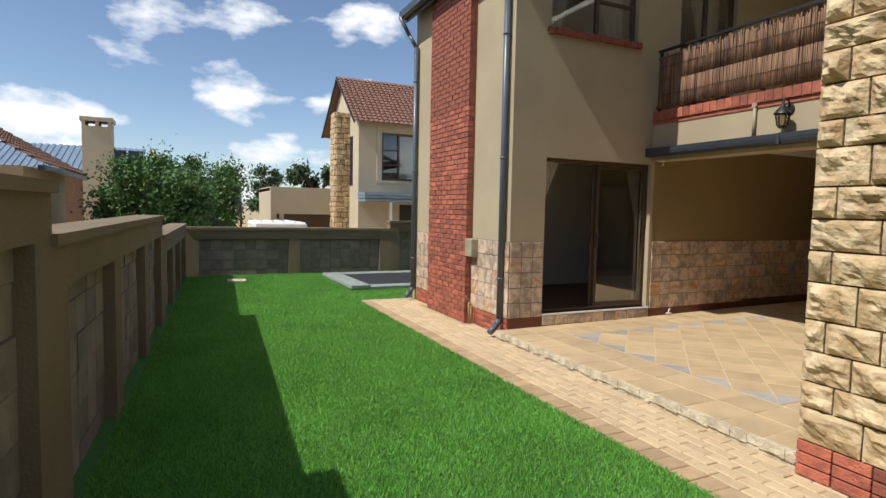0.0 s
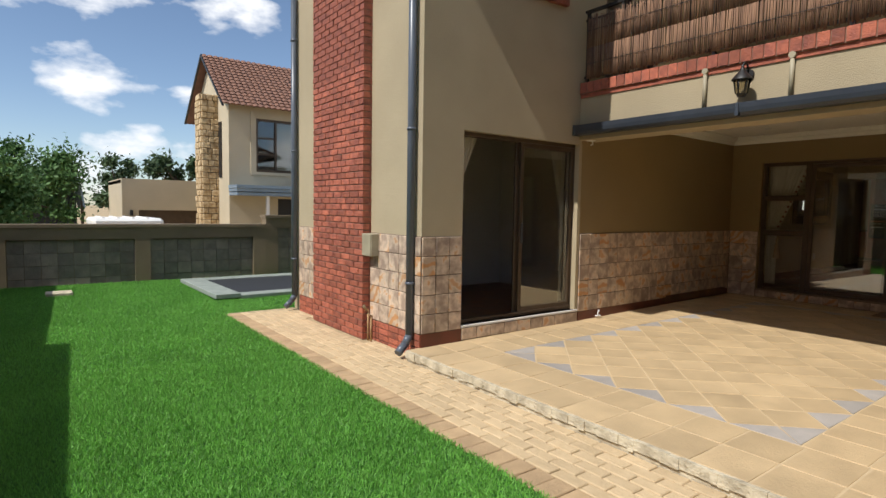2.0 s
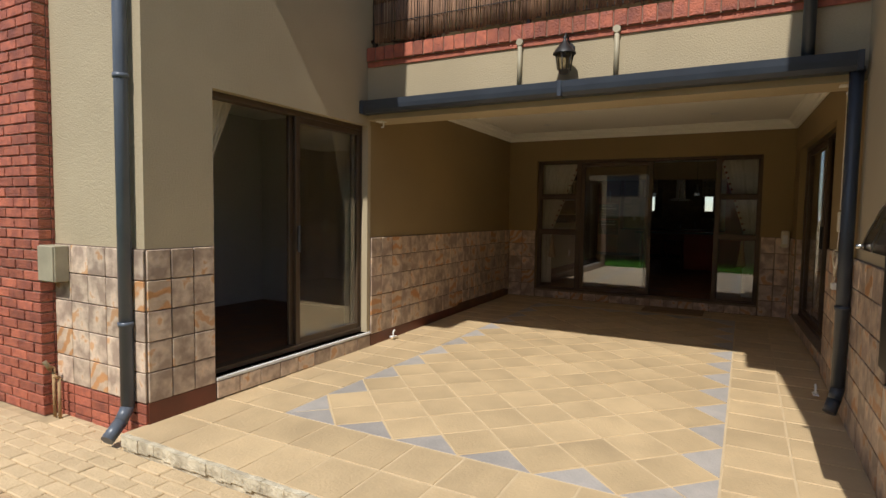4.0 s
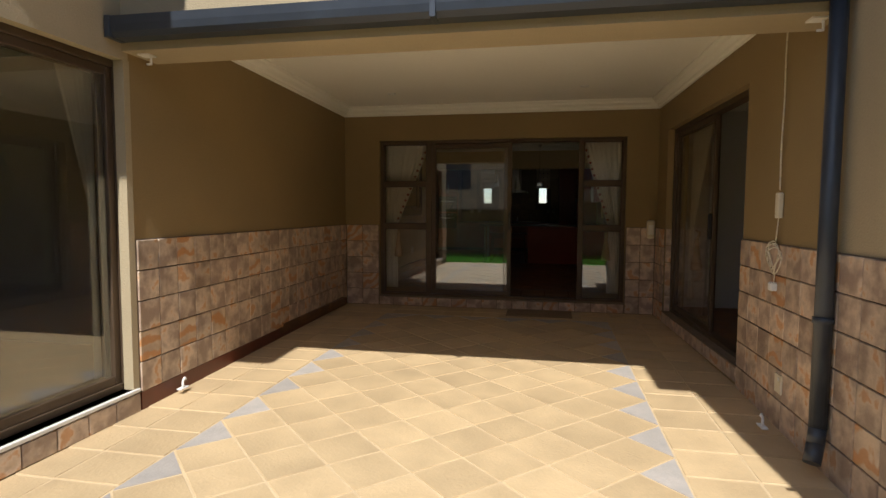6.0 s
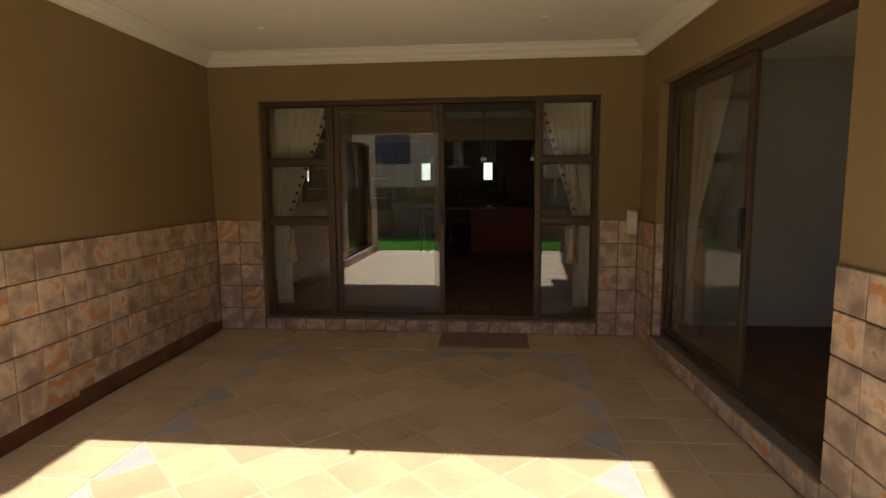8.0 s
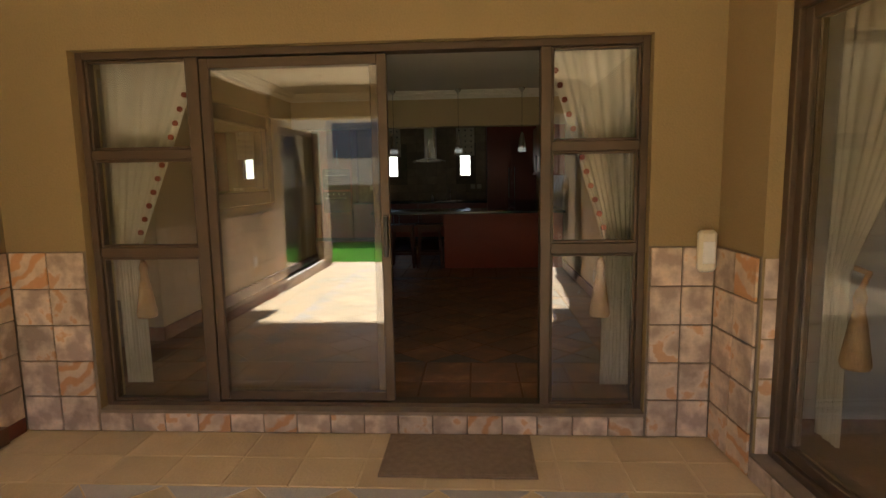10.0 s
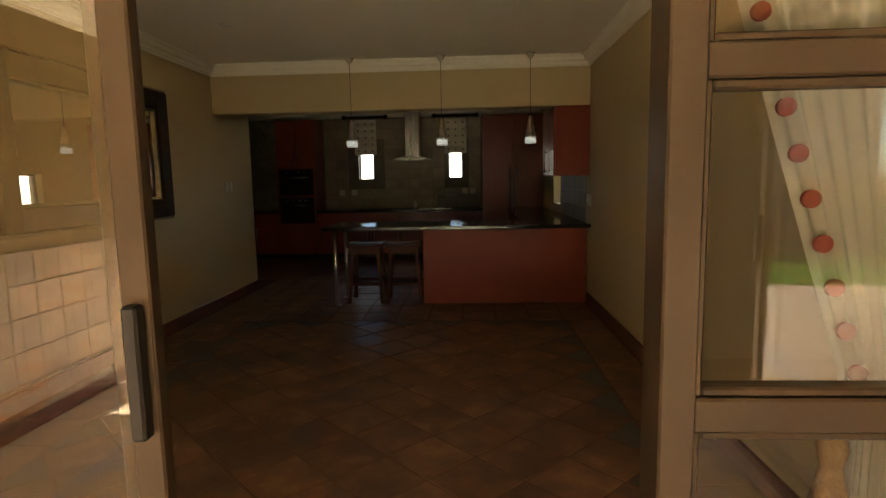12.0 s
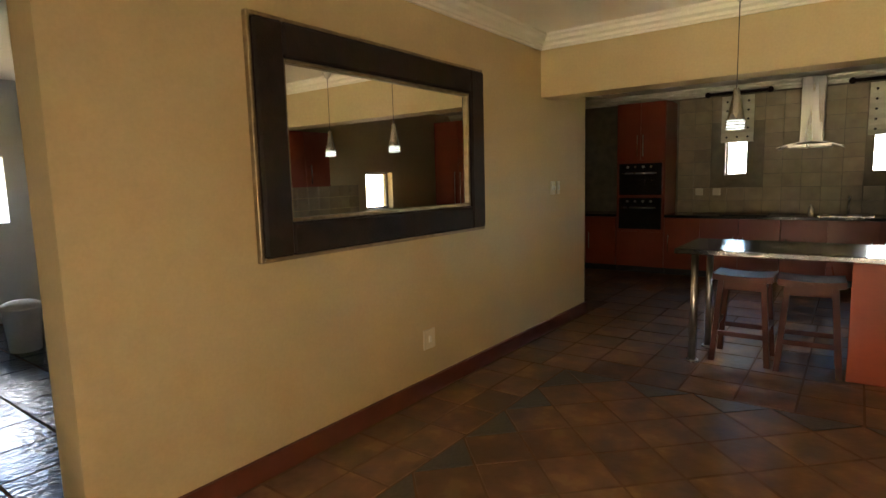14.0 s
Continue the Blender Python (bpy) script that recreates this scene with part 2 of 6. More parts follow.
def swirl_mat():
    """A tile printed with flowing orange and umber bands, as in banded sandstone."""
    m = mat("banded_slate_tile", (0.64, 0.49, 0.35), (0.44, 0.32, 0.23), 0.45, 7.0, 0.25, 30, piece=0.25, stain=0.25)
    nt = m.node_tree
    hsv = [n for n in nt.nodes if n.type == "HUE_SAT"][0]
    old = hsv.inputs["Color"].links[0].from_socket
    vec = [n for n in nt.nodes if n.type == "TEX_NOISE"][0].inputs["Vector"].links[0].from_socket
    wave = nt.nodes.new("ShaderNodeTexWave")
    wave.wave_type = "RINGS"
    for key, value in (("Scale", 3.2), ("Distortion", 7.0), ("Detail", 3.0), ("Detail Scale", 1.6)):
        wave.inputs[key].default_value = value
    ramp = nt.nodes.new("ShaderNodeValToRGB")
    e = ramp.color_ramp.elements
    e[0].position, e[1].position = 0.45, 0.8
    e[0].color, e[1].color = (0, 0, 0, 1), (0.85, 0.85, 0.85, 1)
    mix = nt.nodes.new("ShaderNodeMix")
    mix.data_type = "RGBA"
    mix.inputs["B"].default_value = (0.50, 0.23, 0.08, 1)
    nt.links.new(vec, wave.inputs["Vector"])
    nt.links.new(wave.outputs["Fac"], ramp.inputs["Fac"])
    nt.links.new(ramp.outputs["Color"], mix.inputs["Factor"])
    nt.links.new(old, mix.inputs["A"])
    nt.links.new(mix.outputs["Result"], hsv.inputs["Color"])
    return m


M["swirl"] = swirl_mat()


# ---- building helpers ----
def box(bm, x0, x1, y0, y1, z0, z1):
    """Adds a box to bm."""
    vs = [bm.verts.new((x, y, z)) for x in (min(x0, x1), max(x0, x1)) for y in (min(y0, y1), max(y0, y1)) for z in (min(z0, z1), max(z0, z1))]
    for f in ((0, 1, 3, 2), (4, 6, 7, 5), (0, 4, 5, 1), (2, 3, 7, 6), (0, 2, 6, 4), (1, 5, 7, 3)):
        bm.faces.new([vs[i] for i in f])
    return vs


def tube(bm, p, q, r, r2=None, sides=12):
    """Adds a round bar from p to q."""
    p, q = Vector(p), Vector(q)
    r2 = r if r2 is None else r2
    d = q - p
    turn = d.to_track_quat("Z", "Y").to_matrix()
    rings = []
    for c, rad in ((p, r), (q, r2)):
        rings.append([bm.verts.new(c + turn @ Vector((rad * math.cos(a), rad * math.sin(a), 0))) for a in [2 * math.pi * i / sides for i in range(sides)]])
    for i in range(sides):
        f = bm.faces.new((rings[0][i], rings[0][(i + 1) % sides], rings[1][(i + 1) % sides], rings[1][i]))
        f.smooth = True
    bm.faces.new(rings[0][::-1])
    bm.faces.new(rings[1])


def lathe(bm, centre, profile, sides=20):
    """Turns a profile of (radius, height) round a vertical axis."""
    rings = [[bm.verts.new((centre[0] + r * math.cos(2 * math.pi * i / sides), centre[1] + r * math.sin(2 * math.pi * i / sides), centre[2] + h)) for i in range(sides)] for r, h in profile]
    for a, b in zip(rings, rings[1:]):
        for i in range(sides):
            bm.faces.new((a[i], a[(i + 1) % sides], b[(i + 1) % sides], b[i])).smooth = True


def sweep(bm, pts, r, sides=10):
    for p, q in zip(pts, pts[1:]):
        tube(bm, p, q, r, sides=sides)
    for p in pts[1:-1]:
        bmesh.ops.create_uvsphere(bm, u_segments=sides, v_segments=6, radius=r, matrix=Matrix.Translation(p))


def prism(bm, pts, axis, a0, a1):
    """Extrudes a closed outline along axis ('x', 'y' or 'z')."""
    def place(u, v, a):
        return {"x": (a, u, v), "y": (u, a, v), "z": (u, v, a)}[axis]
    lo = [bm.verts.new(place(u, v, a0)) for u, v in pts]
    hi = [bm.verts.new(place(u, v, a1)) for u, v in pts]
    n = len(pts)
    bm.faces.new(lo), bm.faces.new(hi[::-1])
    for i in range(n):
        bm.faces.new((lo[i], hi[i], hi[(i + 1) % n], lo[(i + 1) % n]))
    bmesh.ops.recalc_face_normals(bm, faces=bm.faces)


def part(name, bm, material, parent=None, label="", bevel=0.0):
    """Links a bmesh, in world coordinates, as one mesh object under parent."""
    if bevel:
        bmesh.ops.bevel(bm, geom=list(bm.edges), offset=bevel, segments=1, affect="EDGES", clamp_overlap=True)
    me = bpy.data.meshes.new(name)
    bm.to_mesh(me)
    bm.free()
    me.materials.append(M[material] if isinstance(material, str) else material)
    ob = new(name, me)
    if parent is not None:
        ob.parent = parent
        top = parent
        while top.parent is not None:
            top = top.parent
        ob.matrix_parent_inverse = Matrix.Translation(-top.location)
        if parent.parent is not None:
            ob.matrix_parent_inverse = Matrix.Identity(4)
    if label:
        tagged(ob, label)
    return ob


def bpart(name, dims, material, parent=None, label="", bevel=0.0):
    bm = bmesh.new()
    box(bm, *dims)
    return part(name, bm, material, parent, label, bevel)


def thing(name, at, label, category, group="", kind=""):
    ob = new(name)
    ob.empty_display_size = 0.1
    ob.location = at
    return tagged(ob, label, category, group, kind)


def setting(name, dims_list, material, label="", category=""):
    bm = bmesh.new()
    for d in dims_list:
        box(bm, *d)
    ob = part(name, bm, material)
    return tagged(ob, label, category, kind="structure")


def walled(axis, a0, a1, c0, c1, z0, z1, holes):
    """Boxes of a wall along axis from a0 to a1, between c0 and c1 across, around holes (h0, h1, hz0, hz1)."""
    out, cur = [], a0
    def b(p, q, zl, zh):
        if q - p > 1e-4 and zh - zl > 1e-4:
            out.append((p, q, c0, c1, zl, zh) if axis == "x" else (c0, c1, p, q, zl, zh))
    for h0, h1, hz0, hz1 in sorted(holes):
        b(cur, h0, z0, z1)
        b(h0, h1, z0, hz0)
        b(h0, h1, hz1, z1)
        cur = h1
    b(cur, a1, z0, z1)
    return out


# ---- large structure ----
def out_left(x):
    """How far the wall beside the patio runs out of square, past the side door."""
    return 0.032 * max(0.0, x - 6.36)


def out_right(x):
    return 0.04 * max(0.0, x - 7.7)


def skew(ob, drift, below=9.0):
    for v in ob.data.vertices:
        if v.co.z < below:
            v.co.y += drift(v.co.x)


GZ, PZ, IZ = -0.18, -0.02, 0.12
XF, YW, XB, YR = 3.88, 6.30, 10.55, 2.2

tagged(setting("ground", [(-300, 400, -300, 500, -0.9, -0.32)], "sand", "dry sandy ground reaching to the horizon", "ground"))
front = setting("wall_front", walled("y", YW + 0.22, 9.5, XF, XF + 0.22, GZ - 0.15, 5.3, []), "plaster", "sunlit olive plaster house front", "wall")
side = setting("wall_patio_side", walled("x", XF, 6.35, YW, YW + 0.22, GZ - 0.15, 2.6, [(4.42, 6.35, 0.1, 2.23)]) + walled("x", XF, 6.35, YW, YW + 0.22, 2.6, 5.3, [(4.42, 5.93, 3.87, 5.0)]) + walled("x", 6.35, XB, YW, YW + 0.22, 2.7, 5.3, [(6.75, 7.95, 2.95, 5.0)]), "plaster", "rough olive plaster wall beside the patio", "wall")
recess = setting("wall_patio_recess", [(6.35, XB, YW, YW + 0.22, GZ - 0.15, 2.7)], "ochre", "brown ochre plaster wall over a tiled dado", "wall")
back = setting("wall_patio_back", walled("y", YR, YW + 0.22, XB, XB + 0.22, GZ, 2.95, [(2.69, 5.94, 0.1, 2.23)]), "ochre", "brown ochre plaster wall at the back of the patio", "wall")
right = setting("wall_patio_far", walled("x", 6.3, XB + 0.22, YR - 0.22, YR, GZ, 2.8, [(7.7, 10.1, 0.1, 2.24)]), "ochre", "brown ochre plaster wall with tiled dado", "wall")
setting("wall_patio_front", [(4.1, 6.3, YR - 0.22, YR, GZ, 5.3), (6.3, XB + 0.22, YR - 0.22, YR, 2.8, 5.3)], "plaster", "olive plaster wall beside the open patio", "wall")
setting("wall_left_block", [(XF, 10.55, 9.5, 9.72, GZ, 5.3), (10.33, 10.55, 6.52, 9.5, GZ, 5.3)], "plaster", "plain olive plaster wall", "wall")
setting("wall_right_block", [(3.72, 3.94, -5, 2.1, GZ, 5.3), (3.94, 22, -5.2, -5, GZ, 5.3), (7.2, 7.42, -5, YR - 0.22, GZ, 2.6), (10.55, 10.77, -5, 1.98, GZ, 2.9)], "plaster", "plain olive plaster wall", "wall")
setting("wall_upper", [(XB, XB + 0.22, YR, YW, 2.95, 5.3)], "plaster", "olive plaster wall behind the balcony", "wall")
setting("ceiling_right_room", [(7.2, 10.77, -5, YR - 0.22, 2.5, 2.6)], "ceiling", "white room ceiling", "ceiling")
setting("floor_right_room", [(7.42, 10.55, -5, YR - 0.0, 0.0, 0.1)], "in_tile", "dark brown tiled room floor", "floor")
setting("wall_right_room", [(7.425, 7.44, -5, 1.97, 0.1, 2.5), (10.53, 10.545, -5, 1.97, 0.1, 2.5), (7.44, 10.53, -1.6, -1.5, 0.1, 2.5)], "room", "grey painted room wall", "wall")
setting("floor_left_room", [(XF + 0.22, 10.33, YW + 0.05, 8.9, 0.0, 0.1)], "in_tile", "dark brown tiled room floor", "floor")
setting("ceiling_left_room", [(XF + 0.22, 10.33, YW + 0.22, 8.9, 2.6, 2.9)], "ceiling", "white room ceiling", "ceiling")
setting("wall_left_room", [(XF + 0.225, 10.33, 8.84, 8.895, 0.1, 2.6), (7.3, 7.4, 6.52, 8.84, 0.1, 2.6)], "room", "grey painted room wall", "wall")

skew(recess, out_left)
skew(right, out_right)

# patio slab, beam, ceiling, balcony slab
setting("patio_slab", [(3.72, XB, YR, YW, GZ - 0.1, PZ - 0.0035), (6.36, XB, YW, YW + 0.15, GZ - 0.1, PZ - 0.0035)], "floor_grout", "patio slab with pale grout", "floor")
for v in bpy.data.objects["patio_slab"].data.vertices:
    v.co.z -= 0.008 * (XB - v.co.x) if v.co.z > -0.1 else 0.0
edge_rnd = random.Random(12)
bm = bmesh.new()
y = 2.0
while y < YW - 0.03:
    y1 = min(y + edge_rnd.uniform(0.04, 0.11), YW - 0.02)
    lip = edge_rnd.uniform(0.0, 0.014)
    box(bm, 3.69 - lip, 3.72, y, y1, PZ - 0.115 - edge_rnd.uniform(0, 0.02), PZ - 0.053 - edge_rnd.uniform(0, 0.006))
    y = y1
box(bm, 3.70, 3.72, 2.0, YW - 0.02, GZ - 0.05, PZ - 0.06)
tagged(part("patio_edge", bm, "concrete"), "worn pale concrete edge of the patio", "edge", kind="structure")
setting("patio_beam", [(6.30, 6.62, YR, YW, 2.28, 2.95)], "plaster", "olive plaster beam across the patio opening", "beam")
setting("patio_ceiling", [(6.62, XB, YR, YW + 0.15, 2.68, 2.8)], "ceiling", "cream painted patio ceiling", "ceiling")
setting("balcony_slab", [(6.62, XB, YR, YW, 2.8, 2.94)], "concrete", "concrete balcony floor", "floor")


def cornice(name, runs, z1, size=0.12):
    """Stepped ceiling moulding; each run is (axis, from, to, wall place, side into the room)."""
    bm = bmesh.new()
    for axis, a0, a1, c, s in runs:
        prof = [(0, 0), (size, 0), (size, -0.02), (size * 0.8, -0.03), (size * 0.7, -0.055), (size * 0.35, -size * 0.62), (size * 0.3, -size * 0.8), (0.018, -size * 0.86), (0.018, -size), (0, -size)]
        prism(bm, [(c + s * u, z1 + v) for u, v in prof], "x" if axis == "x" else "y", a0, a1)
    return tagged(part(name, bm, "ceiling"), "white moulded ceiling cornice", "cornice", kind="structure")


skew(cornice("trim_patio_side", [("x", 6.62, XB, YW, -1)], 2.68), out_left)
skew(cornice("trim_patio_far", [("x", 6.62, 7.7, YR, 1), ("x", 7.7, XB, YR, 1)], 2.68), out_right)
cornice("trim_patio_back", [("y", YR + 0.1, YW + 0.13, XB, -1)], 2.68)

# interior shell
XI = XB + 0.22
setting("floor_interior", [(XB + 0.06, 20.2, 2.12, 8.6, -0.1, IZ - 0.0035), (XI, 13.8, 8.6, 11.7, -0.1, IZ - 0.0035)], "in_grout", "interior floor with dark grout", "floor")
inner_left = setting("wall_mirror_side", [(11.99, 16.7, 6.36, 6.58, IZ - 0.1, 2.75), (XI, 11.05, 6.36, 6.58, IZ - 0.1, 2.75), (11.05, 11.99, 6.36, 6.58, 2.3, 2.75)], "interior", "mustard plaster wall with a framed mirror", "wall")
setting("wall_dining", walled("x", XI, 20.2, 2.12, 2.34, IZ - 0.1, 2.75, [(17.63, 18.25, 1.1, 1.68)]), "interior", "mustard plaster wall of the dining room", "wall")
setting("wall_inside_back", walled("y", 2.34, 6.36, XI, XI + 0.02, IZ - 0.1, 2.75, [(2.69, 5.94, 0.1, 2.23)]), "interior", "mustard plaster around the sliding doors", "wall")
setting("ceiling_interior", [(XI, 20.2, 2.12, 8.9, 2.72, 2.9), (XI, 13.8, 8.9, 11.7, 2.72, 2.9)], "ceiling", "white dining and kitchen ceiling", "ceiling")
setting("bulkhead", [(15.72, 15.98, 2.34, 6.36, 2.22, 2.72)], "interior", "mustard plaster beam between dining room and kitchen", "beam")
cornice("trim_dining", [("y", 2.34, 6.36, 15.72, -1), ("x", XI + 0.02, 15.72, 6.36, -1), ("x", XI + 0.02, 15.72, 2.34, 1)], 2.72, 0.11)
cornice("trim_kitchen", [("y", 2.34, 8.4, 20.0, -1), ("x", 16.7, 20.0, 8.4, -1)], 2.72, 0.11)
kitchen_back = setting("wall_kitchen", walled("y", 2.12, 8.62, 20.0, 20.22, IZ - 0.1, 2.75, [(5.38, 5.65, 1.5, 2.2), (3.74, 4.0, 1.5, 2.2)]), "splash_grout", "kitchen wall behind the splashback tiles", "wall")
setting("wall_kitchen_side", [(16.48, 20.2, 8.4, 8.62, IZ - 0.1, 2.75), (16.48, 16.7, 6.58, 8.4, IZ - 0.1, 2.75)], "interior", "tan plaster kitchen wall", "wall")
setting("wall_side_room", [(XI, 11.0, 11.5, 11.7, -0.05, 2.75), (11.0, 13.8, 11.5, 11.7, -0.05, 1.2), (11.0, 13.8, 11.5, 11.7, 1.9, 2.75), (11.0, 12.7, 11.5, 11.7, 1.2, 1.9), (13.3, 13.8, 11.5, 11.7, 1.2, 1.9), (13.6, 13.8, 6.58, 11.5, -0.05, 2.75), (XI - 0.2, XI, 6.58, 11.7, -0.05, 2.75)], "room", "grey painted wall of the side room", "wall")
setting("baseboard", [(11.99, 16.7, 6.34, 6.36, IZ, IZ + 0.115), (XI + 0.02, 15.7, 2.34, 2.36, IZ, IZ + 0.115), (16.7, 16.72, 6.345, 6.58, IZ, IZ + 0.115), (11.97, 11.99, 6.345, 6.58, IZ, IZ + 0.115)], "skirting", "mahogany skirting board", "skirting")


# ---- roofs ----
def roof_slope(name, x0, x1, y0, y1, z0, z1, label):
    t = thing(name, (x0, (y0 + y1) / 2, z0), label, "roof", kind="structure")
    bm = bmesh.new()
    prism(bm, [(x0, z0), (x1, z1), (x1, z1 + 0.09), (x0, z0 + 0.09)], "y", y0, y1)
    part("roof_deck", bm, "roof", t)
    bm = bmesh.new()
    box(bm, x0 - 0.02, x0 + 0.03, y0, y1, z0 - 0.14, z0 + 0.1)
    part("fascia_board", bm, "gutter", t, "dark painted fascia board")
    bm = bmesh.new()
    box(bm, x0 - 0.13, x0 - 0.02, y0, y1, z0 - 0.1, z0 + 0.02)
    part("eaves_gutter", bm, "gutter", t, "dark metal gutter")
    return t


roof_slope("roof_left_block", 3.66, 8.0, 5.66, 9.72, 5.0, 8.0, "clay tiled roof over the left house block")
roof_slope("roof_right_block", 3.62, 9.0, -5.5, 2.48, 5.0, 8.6, "clay tiled roof over the right house block")
roof_slope("roof_far_side", 16.0, 8.0, -5.5, 9.5, 5.0, 8.1, "clay tiled roof over the rear of the house")
setting("ceiling_upper", [(6.75, 16, -5, 9.1, 5.3, 5.4), (XF, 6.75, YW, 9.7, 5.3, 5.4), (3.72, 6.75, -5, 2.2, 5.3, 5.4)], "ceiling", "plain white upper ceiling", "ceiling")

# ---- lawn, path, garden walls ----
lawn = setting("lawn", [(-0.9, 2.86, -8, 14.3, -0.32, GZ - 0.012), (2.86, 10.4, 9.85, 14.3, -0.32, GZ - 0.012)], "soil", "bright green mown lawn", "lawn")
path = setting("pavement", [(2.86, 3.71, -6, 9.5, -0.32, GZ - 0.012), (2.86, 3.9, 9.5, 9.85, -0.32, GZ - 0.012), (3.71, 3.9, 6.2, 9.5, -0.32, GZ - 0.012)], "sand", "sandy clay paver path along the house", "path")


def fence_x(y):
    return -0.78 + 0.055 * y


def garden_wall(name, runs, label):
    """Panelled garden wall: runs of (start, end, top z), each a plinth, piers, recessed stone panel and capping."""
    for (ax, ay), (bx, by), top, bays in runs:
        length = math.hypot(bx - ax, by - ay)
        turn = Matrix.Translation((ax, ay, 0)) @ Matrix.Rotation(math.atan2(by - ay, bx - ax), 4, "Z")
        w = thing(name, (0, 0, 0), label, "garden wall", kind="structure")
        bm = bmesh.new()
        box(bm, 0, length, -0.30, -0.115, -0.32, top - 0.03)
        box(bm, 0, length, -0.115, 0, top - 0.26, top - 0.03)
        step = length / bays
        for i in range(bays + 1):
            c = min(max(i * step, 0.14), length - 0.14)
            box(bm, c - 0.14, c + 0.14, -0.115, 0.0, -0.32, top - 0.26)
        bm.transform(turn)
        part("wall", bm, "fence_plaster", w)
        bm = bmesh.new()
        box(bm, -0.02, length + 0.02, -0.33, 0.03, top - 0.03, top + 0.03)
        bm.transform(turn)
        part("capping", bm, "fence_plaster", w)
        for i in range(bays):
            u0, u1 = max(i * step, 0.0) + (0.28 if i == 0 else 0.14), (i + 1) * step - (0.28 if i == bays - 1 else 0.14)
            cols = max(1, round((u1 - u0) / 0.27))
            z, row = -0.3, 0
            while z < top - 0.30:
                h = min(0.24, top - 0.262 - z)
                for c in range(cols):
                    a, b = u0 + (u1 - u0) * c / cols, u0 + (u1 - u0) * (c + 1) / cols
                    bm = bmesh.new()
                    d = random.uniform(0.0, 0.012)
                    box(bm, a + 0.004, b - 0.004, -0.112, -0.09 + d, z + 0.004, z + h - 0.004)
                    bm.transform(turn)
                    part("stone_tile", bm, "fence_stone", w)
                z += 0.24


garden_wall("garden_wall", [((fence_x(3.3), 3.3), (fence_x(-6.0), -6.0), 1.57, 4), ((fence_x(8.8), 8.8), (fence_x(3.3), 3.3), 1.31, 3), ((fence_x(14.2), 14.2), (fence_x(8.8), 8.8), 1.03, 3)], "brown plaster garden wall with recessed stone panels")
garden_wall("garden_wall", [((4.95, 14.1), (0.0, 14.35), 0.94, 2), ((10.6, 14.1), (4.95, 14.1), 1.14, 3)], "brown plaster garden wall with grey stone panels")


# ---- doors and windows ----
def frame_bars(name, axis, c, depth, bars, parent, material="frame"):
    """Each bar is (a0, a1, z0, z1) in the plane of the opening; c is the plane, depth its thickness."""
    for a0, a1, z0, z1 in bars:
        d = (a0, a1, c, c + depth, z0, z1) if axis == "x" else (c, c + depth, a0, a1, z0, z1)
        bpart(name, d, material, parent, "", 0.004)


def pane(axis, c, a0, a1, z0, z1, parent):
    d = (a0, a1, c, c + 0.005, z0, z1) if axis == "x" else (c, c + 0.005, a0, a1, z0, z1)
    ob = bpart("pane", d, "glass", parent, "dark tinted glass pane")
    ob.visible_shadow = False
    return ob


def ring(a0, a1, z0, z1, w):
    return [(a0, a0 + w, z0, z1), (a1 - w, a1, z0, z1), (a0 + w, a1 - w, z0, z0 + w), (a0 + w, a1 - w, z1 - w, z1)]


def handle(axis, c, a, z, parent, side):
    bm = bmesh.new()
    d = (a - 0.014, a + 0.014, c, c + side * 0.03, z - 0.12, z + 0.12) if axis == "x" else (c, c + side * 0.03, a - 0.014, a + 0.014, z - 0.12, z + 0.12)
    box(bm, *d)
    part("handle", bm, "black", parent, "black pull handle", 0.005)


# side sliding door
d1 = thing("door_1", (5.38, YW + 0.1, 0.1), "bronze aluminium sliding door with dark glass, one leaf open", "sliding door", kind="structure")
frame_bars("door_frame", "x", YW + 0.07, 0.10, ring(4.42, 6.35, 0.1, 2.23, 0.045), d1)
frame_bars("sash_rail", "x", YW + 0.085, 0.035, ring(5.36, 6.305, 0.145, 2.185, 0.055), d1)
frame_bars("sash_rail", "x", YW + 0.125, 0.035, ring(5.32, 6.275, 0.145, 2.185, 0.055), d1)
pane("x", YW + 0.10, 5.41, 6.255, 0.195, 2.135, d1)
pane("x", YW + 0.14, 5.375, 6.22, 0.195, 2.135, d1)
bpart("sill", (4.42, 6.35, YW - 0.02, YW + 0.07, 0.075, 0.1), "white", d1, "pale painted sill", 0.004)
bpart("reveal", (6.30, 6.352, YW - 0.006, YW + 0.065, 0.1, 2.23), "plaster", d1, "plastered reveal")
handle("x", YW + 0.085, 5.39, 1.1, d1, -1)

# back doors with fixed sidelights
d2 = thing("door_2", (XB + 0.1, 4.3, 0.1), "bronze sliding doors with fixed sidelights, one leaf open", "sliding door", kind="structure")
FX = XB + 0.06
frame_bars("door_frame", "y", FX, 0.10, ring(2.69, 5.94, 0.1, 2.23, 0.042), d2)
frame_bars("mullion", "y", FX, 0.10, [(5.22, 5.29, 0.142, 2.188), (3.22, 3.28, 0.142, 2.188)], d2)
for a0, a1 in ((5.29, 5.898), (2.732, 3.22)):
    frame_bars("transom", "y", FX + 0.01, 0.08, [(a0, a1, 1.62, 1.675), (a0, a1, 1.04, 1.10)], d2)
    for z0, z1 in ((0.142, 1.04), (1.10, 1.62), (1.675, 2.188)):
        frame_bars("glazing_bead", "y", FX + 0.02, 0.04, ring(a0, a1, z0, z1, 0.016), d2)
        pane("y", FX + 0.04, a0 + 0.016, a1 - 0.016, z0 + 0.016, z1 - 0.016, d2)
